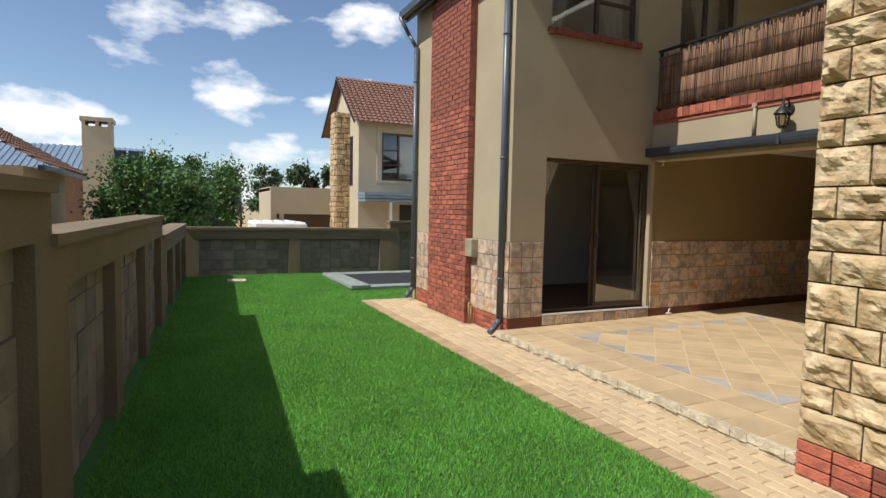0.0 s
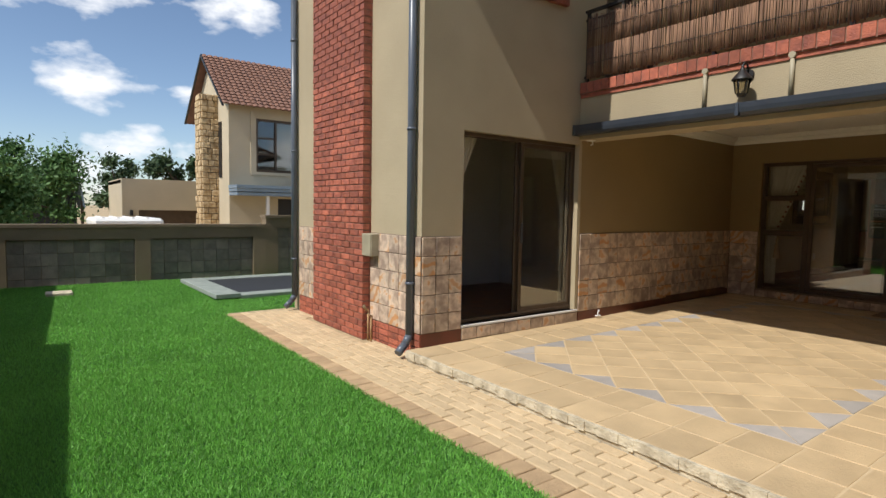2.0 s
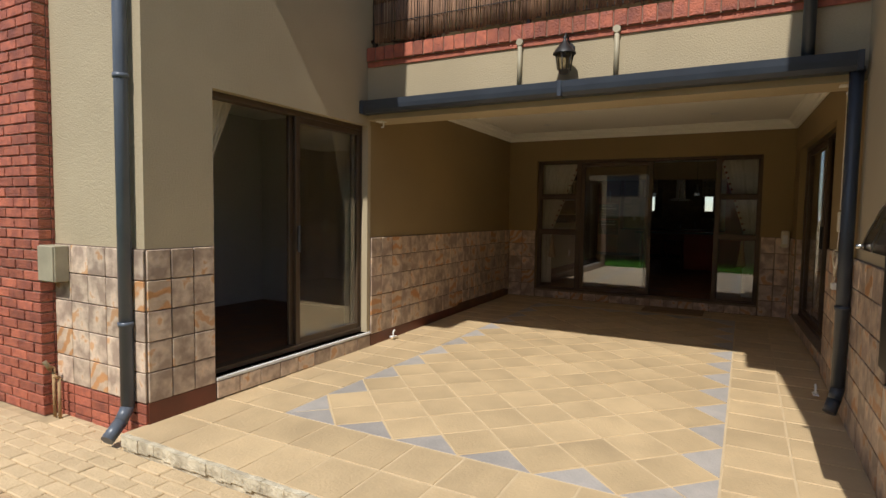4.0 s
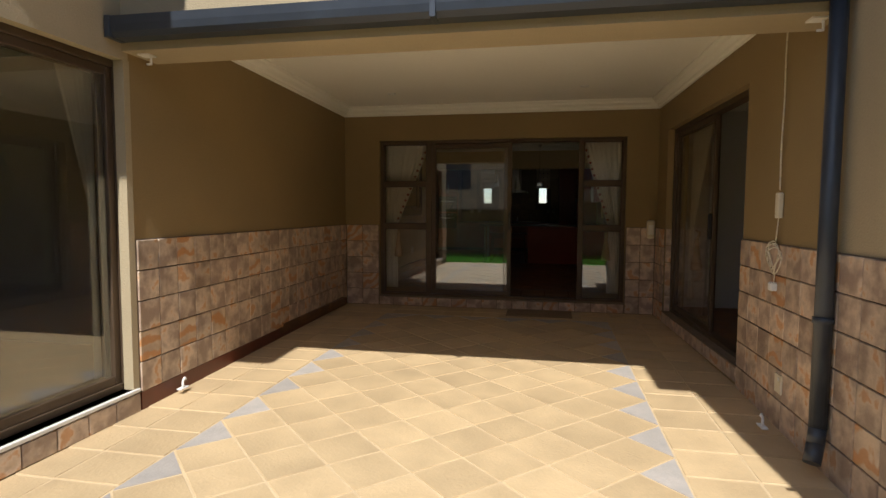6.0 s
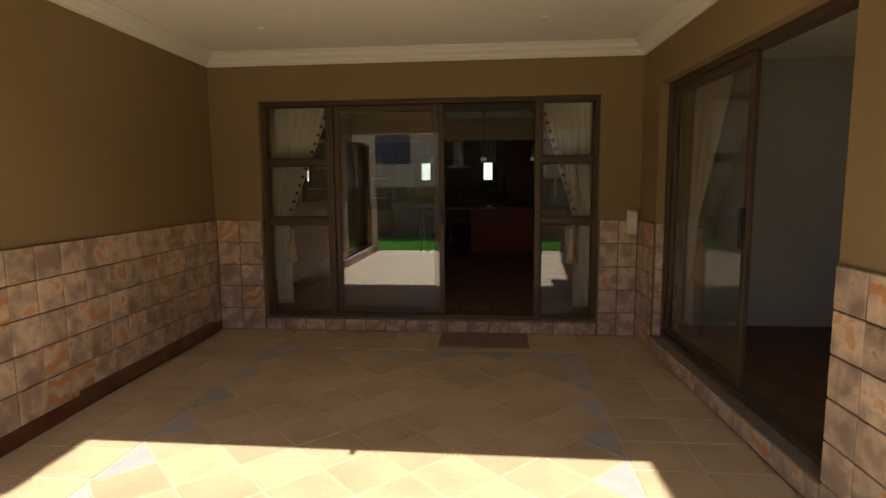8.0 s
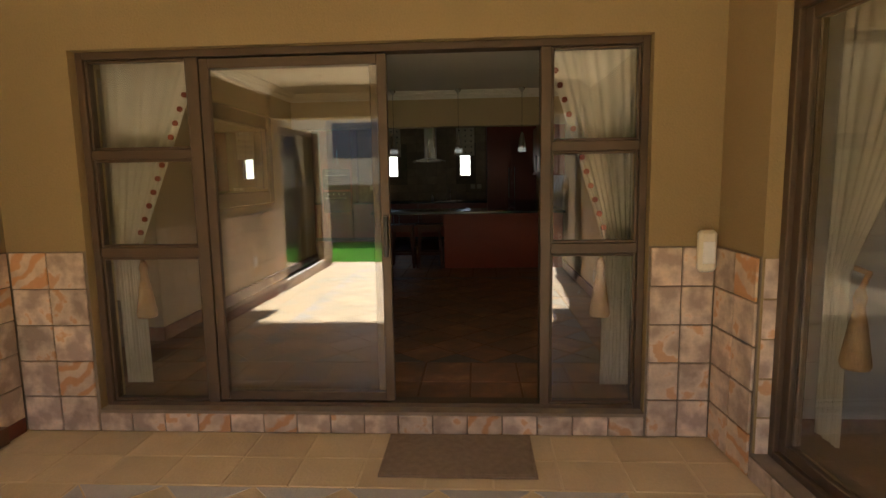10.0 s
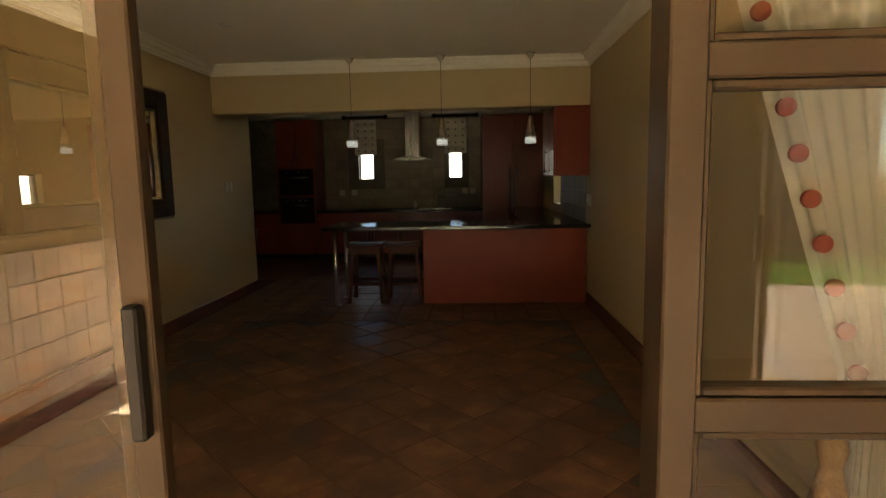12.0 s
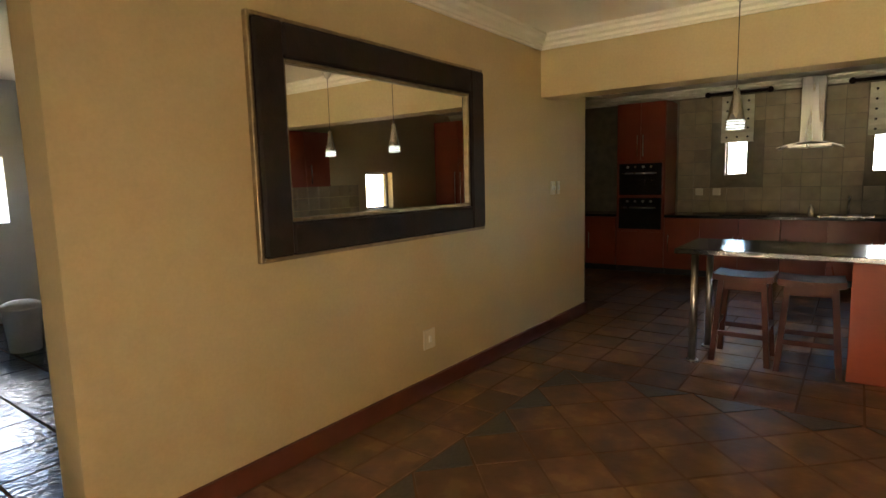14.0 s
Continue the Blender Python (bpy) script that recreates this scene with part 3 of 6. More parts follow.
frame_bars("sash_rail", "y", FX + 0.015, 0.035, ring(4.14, 5.22, 0.15, 2.18, 0.055), d2)
frame_bars("sash_rail", "y", FX + 0.055, 0.035, ring(4.19, 5.24, 0.15, 2.18, 0.055), d2)
pane("y", FX + 0.03, 4.195, 5.165, 0.205, 2.125, d2)
pane("y", FX + 0.07, 4.245, 5.185, 0.205, 2.125, d2)
handle("y", FX + 0.015, 4.165, 1.15, d2, -1)
frame_bars("floor_track", "y", FX + 0.02, 0.06, [(3.28, 4.14, 0.125, 0.14)], d2)

# wide sliding door to the neighbouring room
d3 = thing("door_3", (8.9, YR - 0.1, 0.1), "bronze sliding door with dark glass, half open", "sliding door", kind="structure")
frame_bars("door_frame", "x", YR - 0.17, 0.10, ring(7.7, 10.1, 0.1, 2.24, 0.05), d3)
frame_bars("sash_rail", "x", YR - 0.13, 0.035, ring(8.72, 10.05, 0.15, 2.19, 0.055), d3)
pane("x", YR - 0.115, 8.775, 9.995, 0.205, 2.135, d3)
frame_bars("sash_rail", "x", YR - 0.165, 0.03, ring(8.8, 10.05, 0.15, 2.19, 0.055), d3)
handle("x", YR - 0.095, 8.75, 1.15, d3, 1)
for ob in d3.children:
    skew(ob, out_right)

# upstairs window and balcony door
w1 = thing("window_1", (5.2, YW + 0.1, 3.87), "upstairs window with a red brick sill", "window", kind="structure")
frame_bars("window_frame", "x", YW + 0.07, 0.06, ring(4.42, 5.93, 3.93, 5.0, 0.05) + [(5.22, 5.27, 3.98, 4.95), (5.27, 5.88, 4.42, 4.46)], w1)
pane("x", YW + 0.10, 4.47, 5.22, 3.98, 4.95, w1)
pane("x", YW + 0.10, 5.27, 5.88, 3.98, 4.95, w1)
bm = bmesh.new()
for i in range(15):
    box(bm, 4.37 + i * 0.107, 4.37 + i * 0.107 + 0.098, YW - 0.06, YW + 0.07, 3.85 + 0.003 * (i % 3), 3.93)
part("window_sill", bm, "brick", w1, "red brick sill")
d4 = thing("door_4", (7.35, YW + 0.1, 2.95), "upstairs balcony door with pale curtains", "door", kind="structure")
frame_bars("door_frame", "x", YW + 0.07, 0.06, ring(6.75, 7.95, 2.95, 5.0, 0.06) + [(7.32, 7.38, 3.01, 4.94)], d4)
pane("x", YW + 0.10, 6.81, 7.32, 3.01, 4.94, d4)
pane("x", YW + 0.10, 7.38, 7.89, 3.01, 4.94, d4)
setting("wall_upstairs_room", [(XF + 0.22, 10.33, 8.0, 8.1, 2.9, 5.3)], "room", "grey painted upstairs wall", "wall")
setting("floor_upstairs", [(XF + 0.22, 10.33, YW + 0.22, 8.9, 2.9, 2.94)], "in_tile", "dark upstairs floor", "floor")

# small kitchen windows
for i, (a0, a1) in enumerate(((5.38, 5.65), (3.74, 4.0))):
    w = thing("window_%d" % (i + 2), (20.1, (a0 + a1) / 2, 1.5), "narrow bright kitchen window", "window", kind="structure")
    frame_bars("window_frame", "y", 20.12, 0.04, ring(a0, a1, 1.5, 2.2, 0.02), w)
    ob = pane("y", 20.14, a0 + 0.02, a1 - 0.02, 1.52, 2.18, w)
w = thing("window_4", (17.94, 2.2, 1.1), "small bright kitchen side window", "window", kind="structure")
frame_bars("window_frame", "x", 2.2, 0.04, ring(17.63, 18.25, 1.1, 1.68, 0.03), w)


# ---- curtains ----
def drape(axis, c, a_edge, a_far, z1, z_tie, z0, amount, depth=0.016, folds=8, pull=0.2):
    """A gathered curtain hung from z1, drawn towards a_edge at z_tie and falling to z0."""
    bm = bmesh.new()
    cols, rows = folds * 8, 26
    s = 1 if a_far > a_edge else -1
    width = abs(a_far - a_edge)
    grid = []
    for r in range(rows + 1):
        z = z1 + (z0 - z1) * r / rows
        if z > z_tie:
            k = (z1 - z) / (z1 - z_tie)
            w = width + (pull - width) * k
        else:
            k = (z_tie - z) / max(0.01, z_tie - z0)
            w = pull + (pull * amount - pull) * (k ** 0.6)
        line = []
        for i in range(cols + 1):
            u = i / cols
            d = depth * (0.3 + 0.7 * min(1, pull / w)) * math.sin(u * folds * 2 * math.pi + 0.9 * math.sin(u * 9.0) + 0.7 * math.sin(r * 0.22 + u * 5)) * (0.65 + 0.35 * math.sin(u * 17.0))
            a = a_edge + s * u * w
            line.append(bm.verts.new((a, c + d, z) if axis == "x" else (c + d, a, z)))
        grid.append(line)
    for r in range(rows):
        for i in range(cols):
            bm.faces.new((grid[r][i], grid[r][i + 1], grid[r + 1][i + 1], grid[r + 1][i])).smooth = True
    bmesh.ops.solidify(bm, geom=list(bm.faces), thickness=0.003)
    return bm, [[v for v in g] for g in grid]


def curtain(axis, c, a_edge, a_far, z1, z_tie, z0, dots=True, tassel=True, cloth="curtain", label="cream curtain tied back, edged with red dots", pull=0.155):
    t = thing("curtain", ((a_edge, c, z0) if axis == "x" else (c, a_edge, z0)), label, "curtain", "tied-back curtains")
    width = abs(a_far - a_edge)
    s = 1 if a_far > a_edge else -1
    bm, grid = drape(axis, c, a_edge, a_far, z1, z_tie, z0, 1.1, pull=pull)
    part("cloth", bm, cloth, t)
    if dots:
        n = 15
        for i in range(n):
            k = (i + 0.6) / n
            z = z1 + (z_tie - z1) * k
            w = width + (pull - width) * k - 0.022
            bm = bmesh.new()
            a = a_edge + s * w
            p, q = ((a, c - 0.05, z), (a, c - 0.038, z)) if axis == "x" else ((c - 0.028, a, z), (c - 0.018, a, z))
            tube(bm, p, q, 0.017, sides=12)
            part("dot", bm, "red_dot", t)
    if tassel:
        bm = bmesh.new()
        a = a_edge + s * (pull + 0.03)
        ctr = (a, c - 0.03, z_tie - 0.42) if axis == "x" else (c - 0.03, a, z_tie - 0.42)
        lathe(bm, ctr, [(0.0, 0.36), (0.018, 0.35), (0.028, 0.31), (0.02, 0.27), (0.035, 0.2), (0.062, 0.02), (0.055, 0.0), (0, 0.01)], 14)
        part("tassel", bm, "tassel", t, "straw coloured tassel")
        bm = bmesh.new()
        p0 = (a_edge, c - 0.05, z_tie + 0.02) if axis == "x" else (c - 0.05, a_edge, z_tie + 0.02)
        p1 = (a, c - 0.06, z_tie) if axis == "x" else (c - 0.06, a, z_tie)
        p2 = (a, c - 0.03, z_tie - 0.07) if axis == "x" else (c - 0.03, a, z_tie - 0.07)
        sweep(bm, [p0, p1, p2], 0.012, 8)
        part("tie_cord", bm, "tassel", t)
    return t


curtain("y", XI + 0.015, 2.72, 3.27, 2.3, 1.06, 0.2)
curtain("y", XI + 0.015, 5.91, 5.24, 2.3, 1.06, 0.2)
curtain("x", YW + 0.26, 4.42, 4.86, 2.3, 1.4, 0.15, False, False, label="pale grey curtain tied back beside the door", pull=0.06)
curtain("x", YW + 0.26, 6.34, 6.02, 2.3, 1.3, 0.15, False, False, label="pale grey curtain tied back beside the door", pull=0.06)
curtain("x", YR - 0.17, 10.05, 9.2, 2.3, 1.05, 0.25, False, True, label="cream curtain tied back with a straw tassel")
curtain("x", YW + 0.3, 4.5, 5.05, 5.0, 3.5, 3.2, False, False, label="white lace curtain upstairs")
curtain("x", YW + 0.3, 5.9, 5.35, 5.0, 3.5, 3.2, False, False, label="white lace curtain upstairs")
curtain("x", YW + 0.3, 7.9, 7.2, 5.0, 3.2, 3.0, False, False, label="white lace curtain upstairs")


# ---- gutter, downpipes, balcony ----
def gutter_run():
    t = thing("gutter", (6.2, 4.3, 2.33), "dark blue metal box gutter along the balcony edge", "gutter")
    bm = bmesh.new()
    prism(bm, [(6.297, 2.45), (6.297, 2.33), (6.20, 2.33), (6.175, 2.36), (6.165, 2.40), (6.16, 2.45), (6.175, 2.45), (6.18, 2.40), (6.205, 2.345), (6.285, 2.345), (6.285, 2.45)], "y", 2.25, 6.285)
    part("trough", bm, "gutter", t)
    for y in (2.24, 4.25, 6.26):
        bpart("joint", (6.155, 6.29, y, y + 0.035, 2.325, 2.455), "gutter", t, "", 0.003)


gutter_run()


def downpipe(x, y, z_top, z_foot, toe, material, label, elbow_top=None):
    t = thing("downpipe", (x, y, z_foot), label, "downpipe", "downpipes")
    bm = bmesh.new()
    pts = [(x, y, z_top), (x, y, z_foot + 0.16), (x + toe[0] * 0.35, y + toe[1] * 0.35, z_foot + 0.08), (x + toe[0], y + toe[1], z_foot)]
    sweep(bm, pts, 0.042, 14)
    part("pipe", bm, material, t)
    if elbow_top:
        bm = bmesh.new()
        sweep(bm, [(x, y, z_top)] + elbow_top, 0.036, 12)
        part("swan_neck", bm, material, t)
    z = z_foot + 0.7
    while z < z_top:
        bm = bmesh.new()
        tube(bm, (x, y, z), (x, y, z + 0.03), 0.049, sides=14)
        part("clip", bm, material, t)
        z += 1.6
    return t


downpipe(3.82, 6.42, 4.9, GZ + 0.06, (-0.17, -0.05), "pipe", "blue-grey downpipe on the sunlit house corner", [(3.5, 6.42, 4.95)])
downpipe(3.82, 9.58, 4.4, GZ + 0.06, (-0.15, -0.02), "pipe", "blue-grey downpipe at the far house corner", [(3.7, 9.62, 4.6), (3.52, 9.65, 4.92)])
downpipe(6.25, 2.265, 2.34, PZ + 0.05, (-0.07, 0.05), "gutter", "dark blue downpipe beside the tiled wall")
bm = bmesh.new()
sweep(bm, [(6.22, 2.55, 4.9), (6.22, 2.55, 2.46)], 0.04, 12)
tagged(part("downpipe", bm, "gutter"), "dark blue upper downpipe above the gutter", "downpipe", "downpipes")

b = thing("balcony_brick_course", (6.25, 4.25, 2.83), "red soldier brick course along the balcony edge", "brick course", kind="structure")
n = 0
for i in range(37):
    y = 2.22 + i * 0.11
    bpart("brick", (6.255 + 0.006 * random.random(), 6.38, y + 0.005, y + 0.105, 2.855, 2.985), "brick", b, "", 0.004)
bpart("mortar_bed", (6.27, 6.36, 2.21, YW - 0.01, 2.85, 2.975), "mortar", b)
bpart("lower_band", (6.285, 6.3, 2.21, YW - 0.01, 2.80, 2.85), "brick", b, "red brick-stained band")

r = thing("balcony_railing", (6.3, 4.2, 2.985), "black steel balcony railing", "railing")
for y in (6.22, 5.72, 4.6, 3.4, 2.28):
    bpart("post", (6.30, 6.335, y - 0.018, y + 0.018, 2.985, 3.84), "black", r)
bpart("top_rail", (6.29, 6.345, 2.25, 6.26, 3.84, 3.87), "black", r)
bpart("middle_rail", (6.30, 6.33, 2.25, 6.26, 3.74, 3.76), "black", r)
bpart("bottom_rail", (6.30, 6.33, 2.25, 6.26, 3.04, 3.07), "black", r)
for i in range(34):
    y = 2.35 + i * 0.115
    bpart("baluster", (6.311, 6.325, y - 0.006, y + 0.006, 3.07, 3.74), "black", r)

s = thing("reed_screen", (6.28, 4.1, 3.05), "rustic brown reed screen tied to the balcony railing", "screen")
for i in range(290):
    y = 2.26 + i * 0.0136
    bm = bmesh.new()
    h = 3.77 + random.uniform(-0.05, 0.035)
    x = 6.278 + random.uniform(-0.009, 0.009)
    mid = (x + random.uniform(-0.006, 0.006), y + random.uniform(-0.009, 0.009), 3.4)
    tube(bm, (x, y + random.uniform(-0.006, 0.006), 3.02 + random.uniform(-0.015, 0.02)), mid, 0.0065, sides=5)
    tube(bm, mid, (x, y + random.uniform(-0.01, 0.01), h), 0.0065, 0.005, sides=5)
    part("reed", bm, "reed", s)
for z in (3.2, 3.6):
    bpart("binding_wire", (6.262, 6.267, 2.26, 6.2, z, z + 0.006), "black", s)


def wall_lantern(y):
    t = thing("wall_lantern", (6.2, y, 2.5), "weathered bronze wall lantern with frosted glass", "wall lamp")
    cx = 6.16
    bm = bmesh.new()
    lathe(bm, (cx, y, 2.50), [(0.0, 0.0), (0.035, 0.0), (0.045, 0.02), (0.05, 0.03)], 6)
    part("base_cup", bm, "black", t)
    bm = bmesh.new()
    lathe(bm, (cx, y, 2.53), [(0.05, 0), (0.07, 0.13)], 6)
    part("glass_body", bm, "bulb_glass", t, "dusty cream glass")
    for i in range(6):
        bm = bmesh.new()
        a = i * math.pi / 3
        tube(bm, (cx + 0.052 * math.cos(a), y + 0.052 * math.sin(a), 2.53), (cx + 0.073 * math.cos(a), y + 0.073 * math.sin(a), 2.66), 0.005, sides=6)
        part("rib", bm, "black", t)
    bm = bmesh.new()
    lathe(bm, (cx, y, 2.66), [(0.095, 0), (0.09, 0.012), (0.06, 0.05), (0.03, 0.085), (0.02, 0.1), (0.012, 0.12), (0.016, 0.135), (0, 0.15)], 12)
    part("hood", bm, "black", t)
    bm = bmesh.new()
    sweep(bm, [(cx, y, 2.79), (cx + 0.03, y, 2.83), (cx + 0.09, y, 2.82), (6.29, y, 2.74)], 0.01, 8)
    part("arm", bm, "black", t)
    bm = bmesh.new()
    tube(bm, (6.275, y, 2.73), (6.3, y, 2.73), 0.05, sides=16)
    part("wall_plate", bm, "black", t)


wall_lantern(4.23)
for y in (4.66, 3.84):
    t = thing("overflow_pipe", (6.27, y, 2.48), "short cream overflow pipe on the balcony face", "pipe", "overflow pipes")
    bm = bmesh.new()
    tube(bm, (6.272, y, 2.46), (6.272, y, 2.83), 0.02, sides=12)
    part("pipe", bm, "box", t)
    bm = bmesh.new()
    tube(bm, (6.25, y, 2.835), (6.30, y, 2.835), 0.03, sides=12)
    part("cap", bm, "box", t)

# meter box and taps on the house front
t = thing("meter_box", (3.8, 7.25, 0.85), "olive painted steel meter box on the brick chimney", "meter box")
bpart("case", (3.76, 3.86, 7.14, 7.345, 0.82, 1.08), "box", t, "", 0.006)
bpart("lid", (3.75, 3.76, 7.145, 7.34, 0.825, 1.075), "box", t, "", 0.003)
t = thing("garden_tap", (3.8, 7.25, GZ), "copper garden tap on a short standpipe", "tap")
for y, h in ((7.27, 0.36), (7.2, 0.3)):
    bm = bmesh.new()
    sweep(bm, [(3.80, y, GZ), (3.80, y, GZ + h), (3.76, y, GZ + h + 0.02)], 0.012, 8)
    part("standpipe", bm, "tassel", t)
bm = bmesh.new()
tube(bm, (3.74, 7.27, GZ + 0.42), (3.78, 7.27, GZ + 0.35), 0.016, sides=8)
part("valve", bm, "gilt", t)


# ---- patio fittings ----
def plug_socket(name, dims, label, parts, group=""):
    t = thing(name, (dims[0], dims[2], dims[4]), label, "electrical", group)
    bpart("plate", dims, "plastic", t, "", 0.004)
    for n, d, m in parts:
        bpart(n, d, m, t, "", 0.002)
    return t


plug_socket("wall_socket", (6.825, 6.925, YR + 0.012, YR + 0.028, 0.17, 0.29), "cream wall socket on the tiled dado", [("switch", (6.845, 6.865, YR + 0.028, YR + 0.034, 0.25, 0.275), "white")])
t = thing("extension_cable", (7.0, YR + 0.02, 0.8), "white cable hanging from the ceiling with a coiled end", "cable")
bm = bmesh.new()
sweep(bm, [(6.985 + 0.006 * math.sin(i * 0.9) + 0.0012 * i, YR + 0.02, 2.42 - i * 0.083) for i in range(13)], 0.005, 6)
part("cord", bm, "plastic", t)
bpart("junction", (6.968, 7.023, YR + 0.003, YR + 0.035, 1.25, 1.41), "plastic", t, "", 0.006)
bm = bmesh.new()
pts = [(6.995, YR + 0.02, 1.25), (7.01, YR + 0.025, 1.1)]
pts += [(7.005 + (0.095 + 0.022 * math.sin(k * 0.7)) * math.sin(k * 0.5) + 0.02 * math.sin(k * 0.21), YR + 0.035 + 0.008 * math.sin(k), 1.0 + (0.088 + 0.02 * math.cos(k * 0.37)) * math.cos(k * 0.5)) for k in range(40)]
pts += [(6.99, YR + 0.03, 0.9), (7.0, YR + 0.03, 0.84)]
sweep(bm, pts, 0.004, 6)
part("coil", bm, "plastic", t)
bpart("plug", (6.972, 7.03, YR + 0.012, YR + 0.055, 0.79, 0.845), "white", t, "white plug", 0.008)
for x, y in ((6.72, YW - 0.06), (6.78, YR + 0.135)):
    t = thing("floor_hook", (x, y, PZ), "white metal anchor hook on the patio floor", "hook", "anchor hooks")
    bpart("base_plate", (x - 0.045, x + 0.045, y - 0.02, y + 0.02, PZ, PZ + 0.012), "white", t, "", 0.003)
    bm = bmesh.new()
    sweep(bm, [(x, y, PZ + 0.01), (x, y, PZ + 0.05), (x + 0.02, y, PZ + 0.075), (x + 0.035, y, PZ + 0.06)], 0.008, 8)
    part("hook", bm, "white", t)
for y in (YW - 0.1, YR + 0.1):
    t = thing("beam_bracket", (6.4, y, 2.24), "small white bracket under the patio beam", "bracket", "beam brackets")
    bpart("plate", (6.36, 6.44, y - 0.04, y + 0.04, 2.27, 2.279), "white", t)
    bm = bmesh.new()
    sweep(bm, [(6.4, y - 0.03, 2.275), (6.4, y - 0.03, 2.22), (6.4, y + 0.0, 2.22)], 0.007, 8)
    part("hook", bm, "white", t)
for x, y in ((7.81, 5.51), (7.81, 3.2), (9.7, 5.52), (9.65, 3.28)):
    t = thing("downlight", (x, y, 2.67), "small recessed white ceiling downlight, unlit", "downlight", "patio downlights")
    bm = bmesh.new()
    lathe(bm, (x, y, 2.68), [(0.05, 0), (0.05, -0.008), (0.038, -0.01), (0.034, 0.0)], 18)
    part("ring", bm, "white", t)
t = thing("security_sensor", (XB - 0.03, 2.39, 0.95), "cream wall-mounted security sensor in the corner", "sensor")
bpart("housing", (XB - 0.075, XB - 0.012, 2.345, 2.44, 0.95, 1.18), "plastic", t, "", 0.018)
bpart("lens", (XB - 0.083, XB - 0.075, 2.36, 2.425, 1.0, 1.12), "white", t, "white plastic lens", 0.003)
t = thing("door_mat", (10.3, 3.75, PZ), "worn brown coir mat before the open door", "mat")
bpart("mat_top", (10.07, 10.5, 3.36, 4.14, PZ + 0.001, PZ + 0.016), "mat", t, "", 0.005)
bm = bmesh.new()
for d in ((10.055, 10.07, 3.345, 4.155), (10.5, 10.515, 3.345, 4.155), (10.07, 10.5, 3.345, 3.36), (10.07, 10.5, 4.14, 4.155)):
    box(bm, *d, PZ + 0.001, PZ + 0.014)
part("edging", bm, "mat", t, "brown bound edging")
t = thing("braai_hood", (4.75, YR, 0.95), "grey steel built-in barbecue with a sloping hood", "barbecue")
bm = bmesh.new()
prism(bm, [(YR + 0.001, 1.2), (YR + 0.15, 1.2), (YR + 0.15, 1.24), (YR + 0.08, 1.42), (YR + 0.001, 1.48)], "x", 4.2, 5.1)
part("hood", bm, "steel", t, "dull grey sheet metal hood")
bpart("firebox", (4.25, 5.08, YR + 0.001, YR + 0.06, 0.62, 1.2), "black", t, "blackened fire opening", 0.005)
bm = bmesh.new()
tube(bm, (5.02, YR + 0.155, 1.22), (5.02, YR + 0.19, 1.22), 0.012, sides=10)
part("handle", bm, "steel", t, "small chrome handle")


# ---- kitchen ----
def bar_handle(a, z0, z1, x, parent):
    bm = bmesh.new()
    tube(bm, (x - 0.03, a, z0), (x - 0.03, a, z1), 0.006, sides=8)
    tube(bm, (x - 0.03, a, z0 + 0.02), (x, a, z0 + 0.02), 0.005, sides=6)
    tube(bm, (x - 0.03, a, z1 - 0.02), (x, a, z1 - 0.02), 0.005, sides=6)
    part("handle", bm, "steel", parent, "slim steel bar handle")


def cabinet(name, x0, x1, y0, y1, z0, z1, doors, label, tall=False, plinth=True):
    t = thing(name, ((x0 + x1) / 2, (y0 + y1) / 2, z0), label, "cabinet", "kitchen cabinets")
    zb = z0 + (0.09 if plinth else 0)
    bpart("body", (x0 + 0.02, x1, y0, y1, zb, z1), "wood", t)
    if plinth:
        bpart("plinth", (x0 + 0.06, x1, y0, y1, z0, zb), "black", t, "black recessed plinth")
    w = (y1 - y0) / doors
    for i in range(doors):
        d = bpart("door", (x0, x0 + 0.018, y0 + i * w + 0.003, y0 + (i + 1) * w - 0.003, zb + 0.003, z1 - 0.003), "wood", t, "", 0.003)
        a = y0 + i * w + (0.06 if i % 2 else w - 0.06)
        zc = (zb + z1) / 2 if not tall else 1.35
        h = 0.32 if tall else 0.12
        if tall or plinth:
            bar_handle(a, zc - h, zc + h, x0, d)
    return t


# breakfast bar
t = thing("breakfast_bar", (16.0, 3.24, IZ), "reddish wood panelled breakfast bar base", "bar", "")
bpart("body", (15.75, 16.28, 2.36, 4.10, IZ + 0.002, 0.945), "wood", t)
bpart("front_panel", (15.73, 15.75, 2.36, 4.12, IZ + 0.002, 0.945), "panel_wood", t, "cherry veneer front panel", 0.003)
bpart("end_panel", (15.75, 16.28, 4.10, 4.12, IZ + 0.002, 0.945), "panel_wood", t, "cherry veneer end panel", 0.002)
t = thing("bar_worktop", (16.0, 3.75, 0.945), "polished black granite worktop of the breakfast bar", "worktop")
bpart("slab", (15.58, 16.36, 2.345, 5.2, 0.947, 0.987), "granite", t, "", 0.006)
for x, y in ((15.66, 5.07), (16.10, 5.05)):
    bm = bmesh.new()
    tube(bm, (x, y, IZ), (x, y, 0.947), 0.025, sides=16)
    tube(bm, (x, y, IZ), (x, y, IZ + 0.015), 0.045, sides=16)
    part("leg", bm, "steel", t, "round chrome leg")


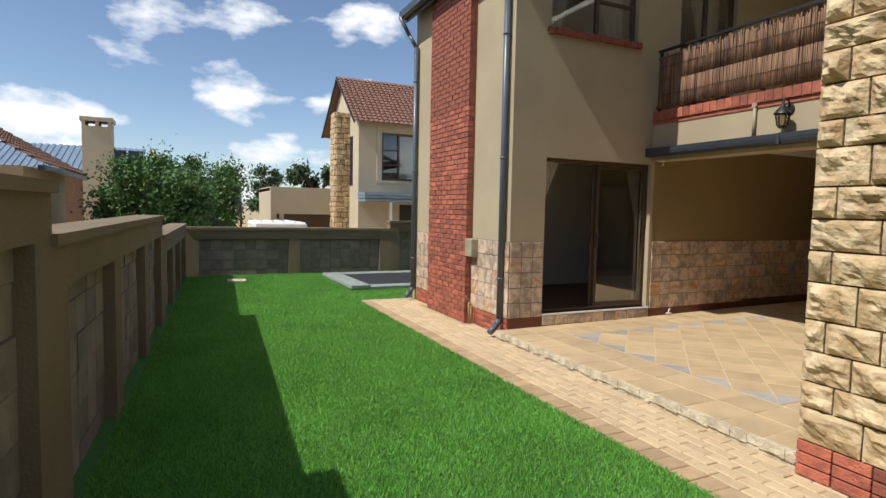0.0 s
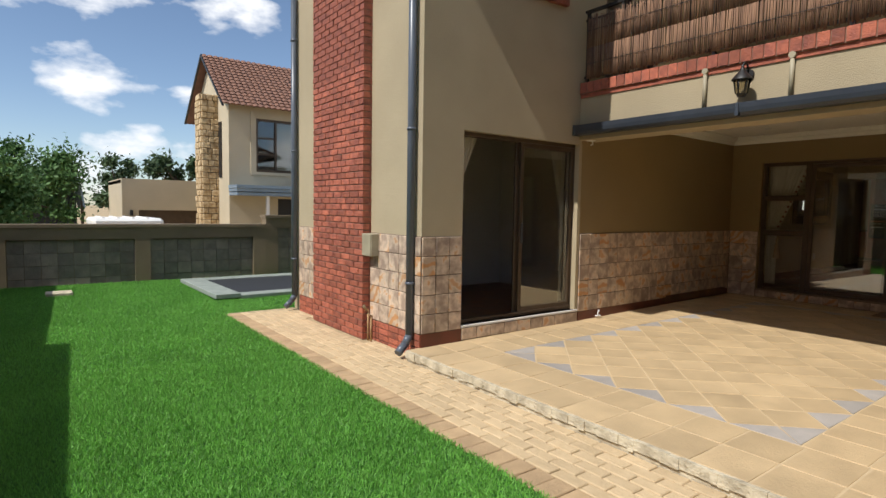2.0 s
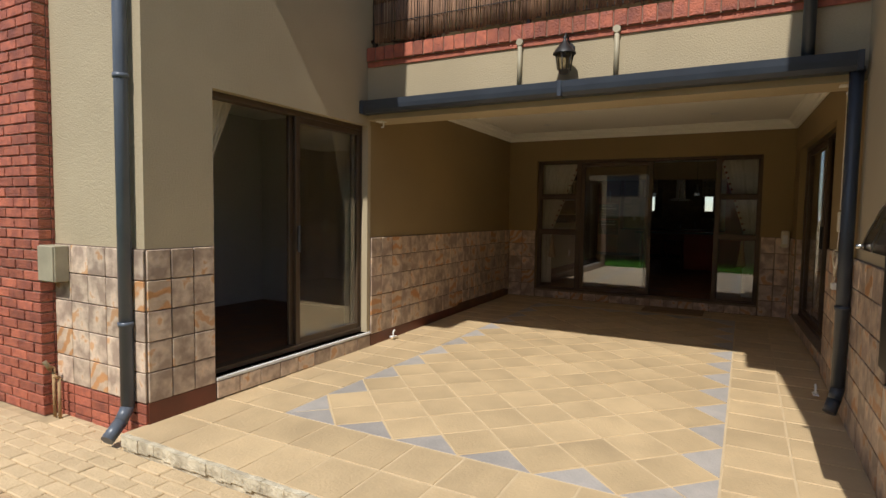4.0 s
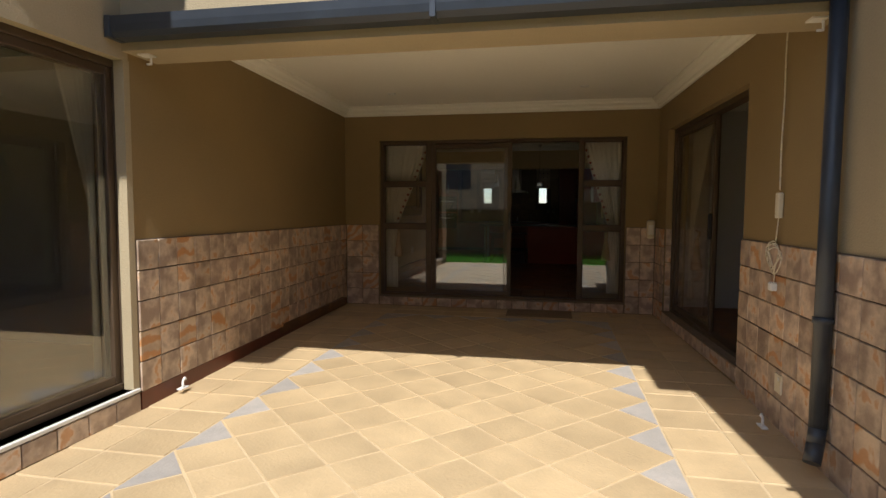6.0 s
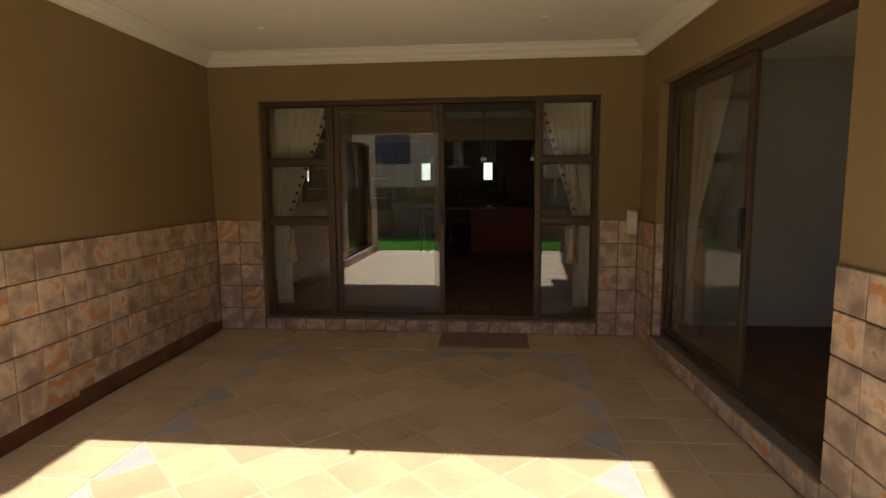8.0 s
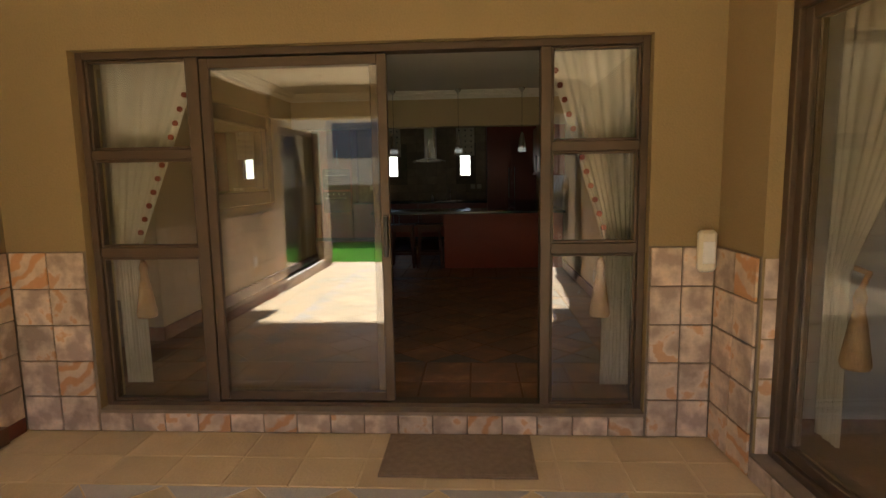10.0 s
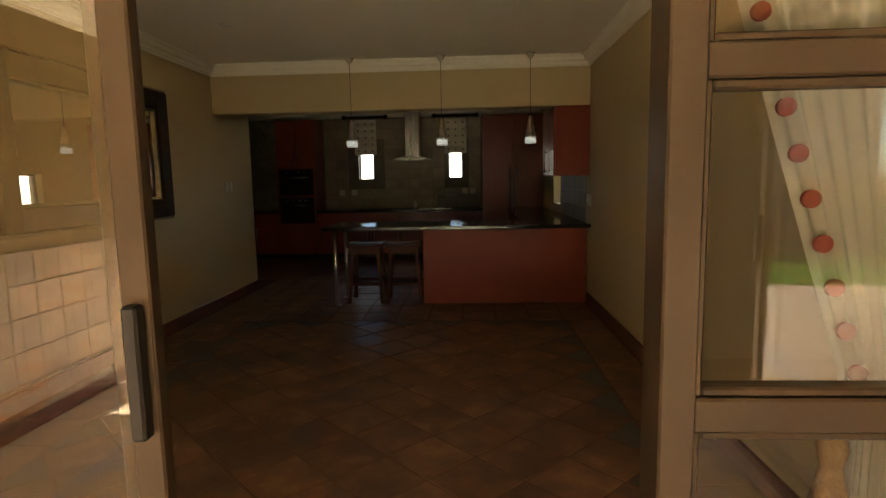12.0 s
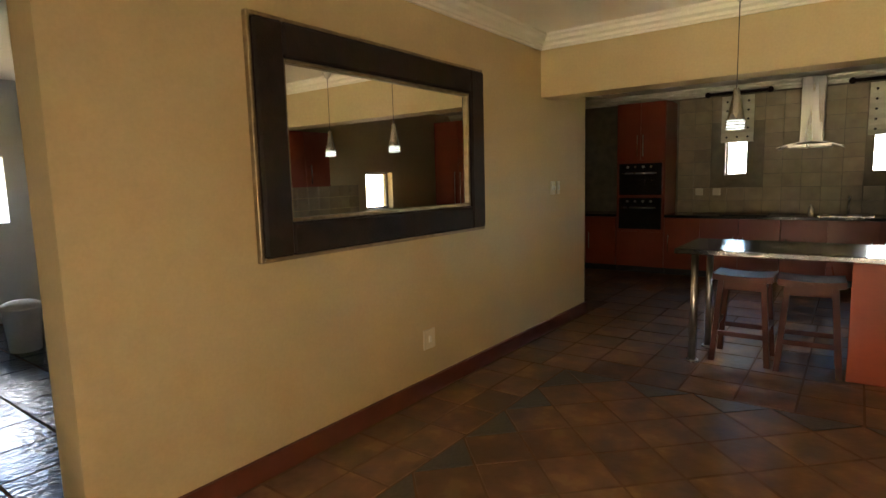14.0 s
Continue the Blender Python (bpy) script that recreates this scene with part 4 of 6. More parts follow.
def bar_stool():
    t = thing("bar_stool", (0, 0, 0), "dark cherry wood bar stool under the worktop", "stool", "bar stools")
    bm = bmesh.new()
    n = 8
    for i in range(n):
        y0, y1 = -0.2 + 0.4 * i / n, -0.2 + 0.4 * (i + 1) / n
        za, zb = 0.655 + 0.35 * y0 * y0, 0.655 + 0.35 * y1 * y1
        vs = [bm.verts.new(p) for p in ((-0.16, y0, za - 0.045), (0.16, y0, za - 0.045), (0.16, y0, za), (-0.16, y0, za), (-0.16, y1, zb - 0.045), (0.16, y1, zb - 0.045), (0.16, y1, zb), (-0.16, y1, zb))]
        for f in ((3, 2, 6, 7), (0, 4, 5, 1), (0, 3, 7, 4), (1, 5, 6, 2)):
            bm.faces.new([vs[k] for k in f])
        if i == 0:
            bm.faces.new([vs[k] for k in (0, 1, 2, 3)])
        if i == n - 1:
            bm.faces.new([vs[k] for k in (7, 6, 5, 4)])
    bmesh.ops.remove_doubles(bm, verts=bm.verts, dist=1e-4)
    part("seat", bm, "stool", t, "curved polished seat")
    for sx in (-1, 1):
        for sy in (-1, 1):
            bm = bmesh.new()
            vs = box(bm, -0.019, 0.019, -0.019, 0.019, 0, 0.615)
            for v in vs:
                k = v.co.z / 0.615
                v.co.x += sx * (0.165 - 0.035 * k)
                v.co.y += sy * (0.185 - 0.045 * k)
            part("leg", bm, "stool", t)
    for sx in (-1, 1):
        bpart("rung", (sx * 0.155 - 0.011, sx * 0.155 + 0.011, -0.165, 0.165, 0.2, 0.235), "stool", t)
        bpart("apron", (sx * 0.125 - 0.01, sx * 0.125 + 0.01, -0.13, 0.13, 0.55, 0.61), "stool", t)
    for sy in (-1, 1):
        bpart("rung", (-0.145, 0.145, sy * 0.172 - 0.011, sy * 0.172 + 0.011, 0.26, 0.295), "stool", t)
        bpart("apron", (-0.12, 0.12, sy * 0.135 - 0.01, sy * 0.135 + 0.01, 0.55, 0.61), "stool", t)
    return t


st = bar_stool()
st.matrix_basis = pose(15.93, 4.77, IZ)
copy_thing(st, pose(15.91, 4.35, IZ, 0, 0, 3))

# oven tower and back run
t = thing("oven_tower", (19.7, 6.65, IZ), "tall red wood cabinet with two built-in black ovens", "oven cabinet")
bpart("body", (19.42, 20.0, 6.3, 6.98, IZ + 0.09, 2.55), "wood", t)
bpart("plinth", (19.46, 20.0, 6.3, 6.98, IZ, IZ + 0.09), "black", t)
for a0, a1 in ((6.305, 6.637), (6.643, 6.975)):
    d = bpart("upper_door", (19.40, 19.42, a0, a1, 1.74, 2.545), "wood", t, "", 0.003)
    bar_handle(6.60 if a0 < 6.5 else 6.68, 1.8, 2.1, 19.40, d)
bpart("drawer", (19.40, 19.42, 6.305, 6.975, IZ + 0.1, 0.72), "wood", t, "", 0.003)
for z0 in (0.76, 1.25):
    o = bpart("oven", (19.385, 19.42, 6.34, 6.94, z0, z0 + 0.45), "granite", t, "black glass oven front", 0.004)
    bm = bmesh.new()
    tube(bm, (19.35, 6.4, z0 + 0.31), (19.35, 6.88, z0 + 0.31), 0.01, sides=8)
    part("handle", bm, "steel", o, "steel oven handle")
    for k in range(4):
        bm = bmesh.new()
        tube(bm, (19.365, 6.48 + k * 0.11, z0 + 0.40), (19.385, 6.48 + k * 0.11, z0 + 0.40), 0.017, sides=10)
        part("knob", bm, "steel", o)
cabinet("base_cabinet", 19.4, 20.0, 3.4, 4.88, IZ, 0.93, 3, "low red wood kitchen cabinets under granite")
cabinet("base_cabinet", 19.4, 20.0, 4.885, 6.295, IZ, 0.93, 3, "low red wood kitchen cabinets beside the ovens")
cabinet("base_cabinet", 19.4, 20.0, 6.99, 8.38, IZ, 0.93, 3, "low red wood kitchen cabinets in the far corner")
cabinet("tall_cabinet", 19.4, 20.0, 2.36, 3.395, IZ, 2.56, 2, "tall red wood pantry cabinet with bar handles", True)
bpart_top = thing("kitchen_worktop", (19.7, 4.9, 0.93), "polished black granite kitchen worktop", "worktop")
bpart("slab", (19.37, 19.995, 3.4, 6.295, 0.932, 0.97), "granite", bpart_top, "", 0.005)
bpart("side_slab", (16.37, 19.36, 2.345, 2.97, 0.947, 0.987), "granite", bpart_top, "", 0.005)
bpart("corner_slab", (19.37, 19.995, 6.99, 8.38, 0.932, 0.97), "granite", bpart_top, "", 0.005)
t = thing("side_base_cabinet", (17.8, 2.65, IZ), "low red wood cabinets along the kitchen side wall", "cabinet", "kitchen cabinets")
bpart("body", (16.37, 19.38, 2.36, 2.93, IZ + 0.09, 0.945), "wood", t)
bpart("plinth", (16.37, 19.38, 2.36, 2.88, IZ, IZ + 0.09), "black", t)
for i in range(5):
    bpart("door", (16.38 + i * 0.6, 16.97 + i * 0.6, 2.93, 2.948, IZ + 0.1, 0.94), "wood", t, "", 0.003)
t = thing("wall_cabinet", (16.1, 2.5, 1.5), "orange-red wood wall cabinet with steel handles", "cabinet", "kitchen cabinets")
bpart("body", (15.70, 16.55, 2.345, 2.70, 1.49, 2.215), "wood", t)
for i in range(2):
    d = bpart("door", (15.705 + i * 0.425, 16.12 + i * 0.425, 2.70, 2.72, 1.495, 2.21), "wood", t, "", 0.003)
    bm = bmesh.new()
    a = 15.76 if i == 0 else 16.2
    tube(bm, (a, 2.75, 1.53), (a, 2.75, 1.78), 0.008, sides=8)
    tube(bm, (a, 2.72, 1.55), (a, 2.75, 1.55), 0.006, sides=6)
    tube(bm, (a, 2.72, 1.76), (a, 2.75, 1.76), 0.006, sides=6)
    part("handle", bm, "steel", d, "steel bar handle")

t = thing("cooker_hood", (19.7, 4.62, 1.83), "steel chimney cooker hood with a curved glass canopy", "cooker hood")
bm = bmesh.new()
n = 14
for i in range(n):
    y0, y1 = 4.28 + 0.7 * i / n, 4.28 + 0.7 * (i + 1) / n
    f0, f1 = 1.90 - 0.62 * (y0 - 4.63) ** 2, 1.90 - 0.62 * (y1 - 4.63) ** 2
    vs = [bm.verts.new(p) for p in ((19.48, y0, f0 - 0.012), (19.48, y0, f0), (19.98, y0, f0), (19.98, y0, f0 - 0.012), (19.48, y1, f1 - 0.012), (19.48, y1, f1), (19.98, y1, f1), (19.98, y1, f1 - 0.012))]
    for f in ((0, 1, 5, 4), (1, 2, 6, 5), (3, 0, 4, 7)):
        bm.faces.new([vs[k] for k in f])
part("canopy", bm, "steel", t)
bpart("underside", (19.5, 19.97, 4.4, 4.86, 1.82, 1.865), "steel", t, "", 0.004)
bpart("flue", (19.72, 19.98, 4.5, 4.75, 1.9, 2.7), "steel", t, "brushed steel flue", 0.004)
t = thing("kitchen_tap", (19.8, 4.2, 0.97), "chrome mixer tap at the sink", "tap")
bm = bmesh.new()
sweep(bm, [(19.8, 4.2, 0.97), (19.8, 4.2, 1.16), (19.77, 4.2, 1.2), (19.7, 4.2, 1.2), (19.66, 4.2, 1.16)], 0.012, 8)
part("spout", bm, "steel", t)
bpart("sink_rim", (19.48, 19.9, 3.95, 4.5, 0.971, 0.977), "steel", t, "steel sink rim")
t = thing("hob", (19.68, 5.35, 0.97), "black glass hob set in the worktop", "hob")
bpart("plate", (19.45, 19.92, 5.05, 5.6, 0.971, 0.982), "granite", t, "", 0.003)
t = thing("soap_dispenser", (19.6, 4.52, 0.97), "small white soap dispenser by the sink", "dispenser")
bm = bmesh.new()
lathe(bm, (19.6, 4.58, 0.971), [(0, 0), (0.03, 0), (0.03, 0.09), (0.012, 0.11), (0.01, 0.14), (0, 0.14)], 12)
part("bottle", bm, "white", t)

# roman blinds over the narrow windows
for yc in (5.50, 3.86):
    t = thing("roman_blind", (19.95, yc, 1.95), "cream blind with dark dots on a black rod", "blind", "kitchen blinds")
    bm = bmesh.new()
    n = 10
    zig = [(19.955 - 0.012 * (i % 2), 1.95 + 0.63 * i / n) for i in range(n + 1)]
    prism(bm, zig + [(x + 0.006, z) for x, z in reversed(zig)], "y", yc - 0.2, yc + 0.2)
    part("cloth", bm, "curtain", t)
    for r_ in range(5):
        for c_ in range(3):
            bm = bmesh.new()
            y_, z_ = yc - 0.13 + c_ * 0.13, 2.02 + r_ * 0.12
            tube(bm, (19.938, y_, z_), (19.942, y_, z_), 0.015, sides=10)
            part("dot", bm, "black", t)
    bm = bmesh.new()
    tube(bm, (19.93, yc - 0.36, 2.62), (19.93, yc + 0.36, 2.62), 0.022, sides=12)
    bmesh.ops.create_uvsphere(bm, u_segments=10, v_segments=8, radius=0.04, matrix=Matrix.Translation((19.93, yc - 0.38, 2.62)))
    bmesh.ops.create_uvsphere(bm, u_segments=10, v_segments=8, radius=0.04, matrix=Matrix.Translation((19.93, yc + 0.38, 2.62)))
    part("rod", bm, "dark_wood", t, "dark wooden rod with round ends")

M["lamp_slot"] = glow_mat("lit_lamp_slot", (0.92, 1.0, 0.95), 0.05)


def pendant_lamp():
    t = thing("pendant_lamp", (0, 0, 0), "brushed steel cone pendant lamp on a thin cable", "pendant lamp", "bar pendant lamps")
    bm = bmesh.new()
    lathe(bm, (0, 0, 0.83), [(0.0, 0.0), (0.01, 0.0), (0.025, 0.02), (0.045, 0.05), (0.048, 0.06), (0, 0.06)], 18)
    part("ceiling_cap", bm, "steel", t)
    bm = bmesh.new()
    tube(bm, (0, 0, 0.26), (0, 0, 0.84), 0.003, sides=6)
    part("cable", bm, "black", t)
    bm = bmesh.new()
    lathe(bm, (0, 0, 0), [(0.0, 0.275), (0.018, 0.275), (0.022, 0.24), (0.056, 0.062)], 20)
    part("cone", bm, "steel", t)
    for i in range(3):
        bm = bmesh.new()
        z = 0.003 + i * 0.022
        lathe(bm, (0, 0, z), [(0.062, 0.0), (0.064, 0.003), (0.063, 0.007), (0.057, 0.007), (0.057, 0.0), (0.062, 0.0)], 20)
        part("band", bm, "steel", t)
    bm = bmesh.new()
    lathe(bm, (0, 0, 0.0), [(0.0, 0.002), (0.054, 0.002), (0.055, 0.06), (0.0, 0.06)], 20)
    part("diffuser", bm, "lamp_slot", t, "pale glass glowing between the bands")
    return t


pl = pendant_lamp()
pl.matrix_basis = pose(15.52, 4.81, 1.825)
copy_thing(pl, pose(15.52, 3.88, 1.825))
copy_thing(pl, pose(15.52, 2.98, 1.825))

# ---- dining room fittings ----
t = thing("wall_mirror", (13.76, 6.34, 1.17), "large mirror in a broad dark brown frame with gilt edges", "mirror")


def mirror_frame(a0, a1, z0, z1, w, y0, y1, material, name, bevel):
    for d in ((a0, a0 + w, z0, z1), (a1 - w, a1, z0, z1), (a0 + w, a1 - w, z0, z0 + w), (a0 + w, a1 - w, z1 - w, z1)):
        bpart(name, (d[0], d[1], y0, y1, d[2], d[3]), material, t, "", bevel)


mirror_frame(12.79, 14.73, 1.17, 2.31, 0.022, 6.325, 6.358, "gilt", "outer_edge", 0.004)
mirror_frame(12.812, 14.708, 1.192, 2.288, 0.16, 6.30, 6.358, "dark_wood", "frame_board", 0.012)
mirror_frame(12.972, 14.548, 1.352, 2.128, 0.02, 6.325, 6.358, "gilt", "inner_edge", 0.004)
bpart("glass", (12.99, 14.53, 6.346, 6.356, 1.37, 2.11), "mirror", t, "mirror glass")


def wall_plate(x0, x1, y, s, z0, z1, label, switches=1):
    t = thing("wall_socket", ((x0 + x1) / 2, y, z0), label, "electrical", "wall plates")
    bpart("plate", (x0, x1, y, y + s * 0.012, z0, z1), "plastic", t, "", 0.003)
    for i in range(switches):
        u = x0 + (x1 - x0) * (i + 0.5) / switches
        bpart("switch", (u - 0.012, u + 0.012, y + s * 0.012, y + s * 0.018, (z0 + z1) / 2 - 0.02, (z0 + z1) / 2 + 0.02), "white", t)


wall_plate(14.0, 14.12, 6.36, -1, 0.43, 0.56, "cream double socket on the mustard wall")
wall_plate(15.9, 15.98, 6.36, -1, 1.38, 1.50, "cream light switch on the mustard wall", 2)
wall_plate(16.02, 16.08, 6.36, -1, 1.38, 1.50, "cream light switch on the mustard wall")
wall_plate(13.52, 13.62, 2.34, 1, 0.31, 0.44, "cream socket above the skirting")
wall_plate(13.30, 13.42, 2.34, 1, 0.30, 0.44, "cream socket above the skirting")
wall_plate(15.60, 15.67, 2.34, 1, 1.17, 1.29, "cream light switch beside the bar", 2)
wall_plate(15.72, 15.79, 2.34, 1, 1.17, 1.29, "cream light switch beside the bar", 2)
for yc in (5.97, 5.74, 3.70, 3.56):
    t = thing("wall_socket", (19.98, yc, 1.25), "cream socket on the splashback", "electrical", "wall plates")
    bpart("plate", (19.972, 19.985, yc - 0.05, yc + 0.05, 1.22, 1.32), "plastic", t, "", 0.003)
t = thing("downlight", (14.2, 5.5, 2.72), "small recessed ceiling downlight, unlit", "downlight")
bm = bmesh.new()
lathe(bm, (14.2, 5.5, 2.72), [(0.05, 0), (0.05, -0.008), (0.038, -0.01), (0.03, 0.0)], 18)
part("ring", bm, "white", t)
t = thing("waste_bin", (12.9, 10.05, IZ), "white plastic waste bin on dark slate tiles", "bin")
bm = bmesh.new()
lathe(bm, (12.9, 10.05, IZ + 0.001), [(0, 0), (0.12, 0), (0.15, 0.38), (0.155, 0.4), (0.14, 0.4), (0.12, 0.02)], 20)
part("bucket", bm, "white", t)
bm = bmesh.new()
lathe(bm, (12.9, 10.05, IZ + 0.40), [(0.158, 0), (0.158, 0.02), (0.1, 0.05), (0, 0.06)], 20)
part("lid", bm, "white", t)


# ---- pieces ----
CACHE = {}


def piece_mesh(name, sx, sy, sz, material, chamfer=0.004, rough=0.0, seed=0):
    """A small block with softened edges, about its centre, shared by alike pieces."""
    key = (name, round(sx, 4), round(sy, 4), round(sz, 4), material, seed)
    if key not in CACHE:
        bm = bmesh.new()
        box(bm, -sx / 2, sx / 2, -sy / 2, sy / 2, -sz / 2, sz / 2)
        if chamfer:
            bmesh.ops.bevel(bm, geom=list(bm.edges), offset=min(chamfer, 0.4 * min(sx, sy, sz)), segments=1, affect="EDGES")
        if rough:
            for v in bm.verts:
                v.co += Vector((random.uniform(-1, 1), random.uniform(-1, 1), random.uniform(-1, 1))) * rough
        me = bpy.data.meshes.new(name)
        bm.to_mesh(me)
        bm.free()
        me.materials.append(M[material])
        CACHE[key] = me
    return CACHE[key]


def piece(name, me, at, parent, rz=0.0):
    ob = new(name, me)
    ob.parent = parent
    ob.matrix_parent_inverse = Matrix.Translation(-parent.location)
    ob.location = at
    if rz:
        ob.rotation_euler = (0, 0, rz)
    return ob


def tile_wall(parent, axis, c, side, a0, a1, z0, z1, size=0.205, thick=0.014, skip=(), drift=None):
    """Square tiles set on a wall plane; side is the way they face."""
    cols, rows = max(1, round((a1 - a0) / size)), max(1, round((z1 - z0) / size))
    w, h = (a1 - a0) / cols, (z1 - z0) / rows
    for i in range(cols):
        for j in range(rows):
            a, z = a0 + (i + 0.5) * w, z0 + (j + 0.5) * h
            if any(s0 < a < s1 and t0 < z < t1 for s0, s1, t0, t1 in skip):
                continue
            d = c + side * (thick / 2 + random.uniform(0, 0.002))
            kind = "swirl" if random.random() < 0.13 else "tile"
            if axis == "x":
                piece("tile", piece_mesh("tile", w - 0.007, thick, h - 0.007, kind), (a, d + drift(a) if drift else d, z), parent, drift(100) / 92 if drift else 0.0)
            else:
                piece("tile", piece_mesh("tile", thick, w - 0.007, h - 0.007, kind), (d, a, z), parent)


def backing(name, dims):
    setting(name, [dims], "grout", "pale grout behind the dado tiles", "grout")


TZ0, TZ1 = 0.065, 1.085
tile_wall(recess, "x", YW - 0.004, -1, 6.36, XB - 0.015, TZ0, TZ1, drift=out_left)
tile_wall(side, "x", YW - 0.004, -1, XF, 4.41, TZ0, TZ1, 0.2)
tile_wall(side, "x", YW - 0.004, -1, 4.42, 6.35, -0.06, 0.072, 0.21)
tile_wall(front, "y", XF - 0.004, -1, YW - 0.01, 7.34, TZ0, TZ1, 0.2)
tile_wall(front, "y", XF - 0.004, -1, 8.78, 9.5, TZ0, TZ1, 0.2)
tile_wall(back, "y", XB - 0.004, -1, 5.95, YW + 0.11, PZ + 0.002, TZ1, 0.21)
tile_wall(back, "y", XB - 0.004, -1, YR + 0.135, 2.68, PZ + 0.002, TZ1, 0.21)
tile_wall(back, "y", XB - 0.004, -1, 2.69, 5.94, PZ + 0.002, 0.1, 0.2)
tile_wall(right, "x", YR + 0.004, 1, 4.12, 7.69, PZ - 0.05, TZ1, 0.205, skip=((4.2, 5.25, 0.6, 1.5),))
tile_wall(right, "x", YR + 0.004, 1, 10.11, XB - 0.015, PZ + 0.002, TZ1, drift=out_right)
tile_wall(right, "x", YR + 0.004, 1, 7.70, 10.10, PZ + 0.002, 0.1, 0.2, drift=out_right)
tile_wall(right, "y", 10.10, -1, YR + 0.0, YR + 0.09, 0.1, TZ1, 0.2, 0.006)
backing("trim_grout_side", (XF - 0.003, 6.36, YW - 0.004, YW, PZ - 0.06, 0.07))
backing("trim_grout_dado", (6.352, XB - 0.005, YW - 0.004, YW, TZ0, TZ1 + 0.004))
backing("trim_grout_corner", (XF - 0.004, 4.418, YW - 0.004, YW, TZ0, TZ1 + 0.004))
backing("trim_grout_front", (XF - 0.004, XF, YW, 9.5, TZ0, TZ1 + 0.004))
backing("trim_grout_end", (XB - 0.004, XB, 5.942, YW + 0.13, PZ, TZ1 + 0.004))
backing("trim_grout_end_far", (XB - 0.004, XB, YR, 2.688, PZ, TZ1 + 0.004))
backing("trim_grout_step", (XB - 0.004, XB, 2.688, 5.942, PZ, 0.1))
backing("trim_grout_far", (4.1, 7.698, YR, YR + 0.004, PZ - 0.06, TZ1 + 0.004))
backing("trim_grout_far_end", (10.102, XB - 0.005, YR, YR + 0.004, PZ, TZ1 + 0.004))
backing("trim_grout_far_sill", (7.698, 10.102, YR, YR + 0.004, PZ, 0.1))
for name, drift in (("trim_grout_dado", out_left), ("trim_grout_far_end", out_right), ("trim_grout_far_sill", out_right)):
    skew(bpy.data.objects[name], drift)
setting("trim_door_step", [(XB - 0.018, XB + 0.06, 2.69, 5.94, 0.1, 0.118), (7.7, 10.1, YR - 0.07, YR + 0.016, 0.1, 0.112)], "grout", "pale stone door step", "step")
setting("trim_skirting", [(6.36, XB - 0.02, YW - 0.016, YW - 0.005, PZ - 0.06, TZ0), (XF, 4.41, YW - 0.016, YW - 0.005, PZ - 0.06, TZ0)], "skirting", "dark red-brown patio skirting", "skirting")
skew(bpy.data.objects["trim_skirting"], out_left, TZ0 + 0.01)
skew(bpy.data.objects["trim_door_step"], lambda x: out_right(x) if x < XB - 0.1 else 0.0)
# the tiled reveal beside the side door
tile_wall(side, "y", 6.352, -1, YW + 0.0, YW + 0.065, 0.1, TZ1, 0.2, 0.006)


# floors: diagonal field with blue-grey half tiles along its edge, square tiles around
def tiled_floor(parent, x0, x1, y0, y1, fx0, nx, fy0, ny, d, z, main, accent, border=0.33, y_far=None):
    """d is the diagonal of a field tile; the field is nx by ny diagonals from (fx0, fy0)."""
    fx1, fy1 = fx0 + nx * d, fy0 + ny * d
    g, th = 0.007, 0.012
    side_len = d / math.sqrt(2) - 2 * g
    whole = piece_mesh("floor_tile", side_len, side_len, th, main, 0.0015)

    def half(angle):
        key = ("half", main, round(angle, 3))
        if key not in CACHE:
            bm = bmesh.new()
            r = d / 2 - 1.6 * g
            prism(bm, [(-r, g), (r, g), (0, r)], "z", -th / 2, th / 2)
            bm.transform(Matrix.Rotation(angle, 4, "Z"))
            me = bpy.data.meshes.new("accent_tile")
            bm.to_mesh(me)
            bm.free()
            me.materials.append(M[accent])
            CACHE[key] = me
        return CACHE[key]

    for i in range(2 * nx + 1):
        for j in range(2 * ny + 1):
            if (i + j) % 2 == 0:
                continue
            x, y = fx0 + i * d / 2, fy0 + j * d / 2
            at = (x, y, z - th / 2 + random.uniform(-0.001, 0.001))
            if i == 0:
                piece("accent_tile", half(-math.pi / 2), at, parent)
            elif i == 2 * nx:
                piece("accent_tile", half(math.pi / 2), at, parent)
            elif j == 0:
                piece("accent_tile", half(0), at, parent)
            elif j == 2 * ny:
                piece("accent_tile", half(math.pi), at, parent)
            else:
                piece("floor_tile", whole, at, parent, math.pi / 4)

    def strip(ax0, ax1, ay0, ay1):
        cx, cy = max(1, round((ax1 - ax0) / border)), max(1, round((ay1 - ay0) / border))
        w, h = (ax1 - ax0) / cx, (ay1 - ay0) / cy
        if ax1 - ax0 < 0.03 or ay1 - ay0 < 0.03:
            return
        me = piece_mesh("floor_tile", w - 2 * g, h - 2 * g, th, main, 0.0015)
        for i in range(cx):
            for j in range(cy):
                piece("floor_tile", me, (ax0 + (i + 0.5) * w, ay0 + (j + 0.5) * h, z - th / 2 + random.uniform(-0.001, 0.001)), parent)
    strip(x0, fx0, y0, y1)
    strip(fx1, x1, y0, y1)
    strip(fx0, fx1, y0, fy0)
    strip(fx0, fx1, fy1, y_far or y1)


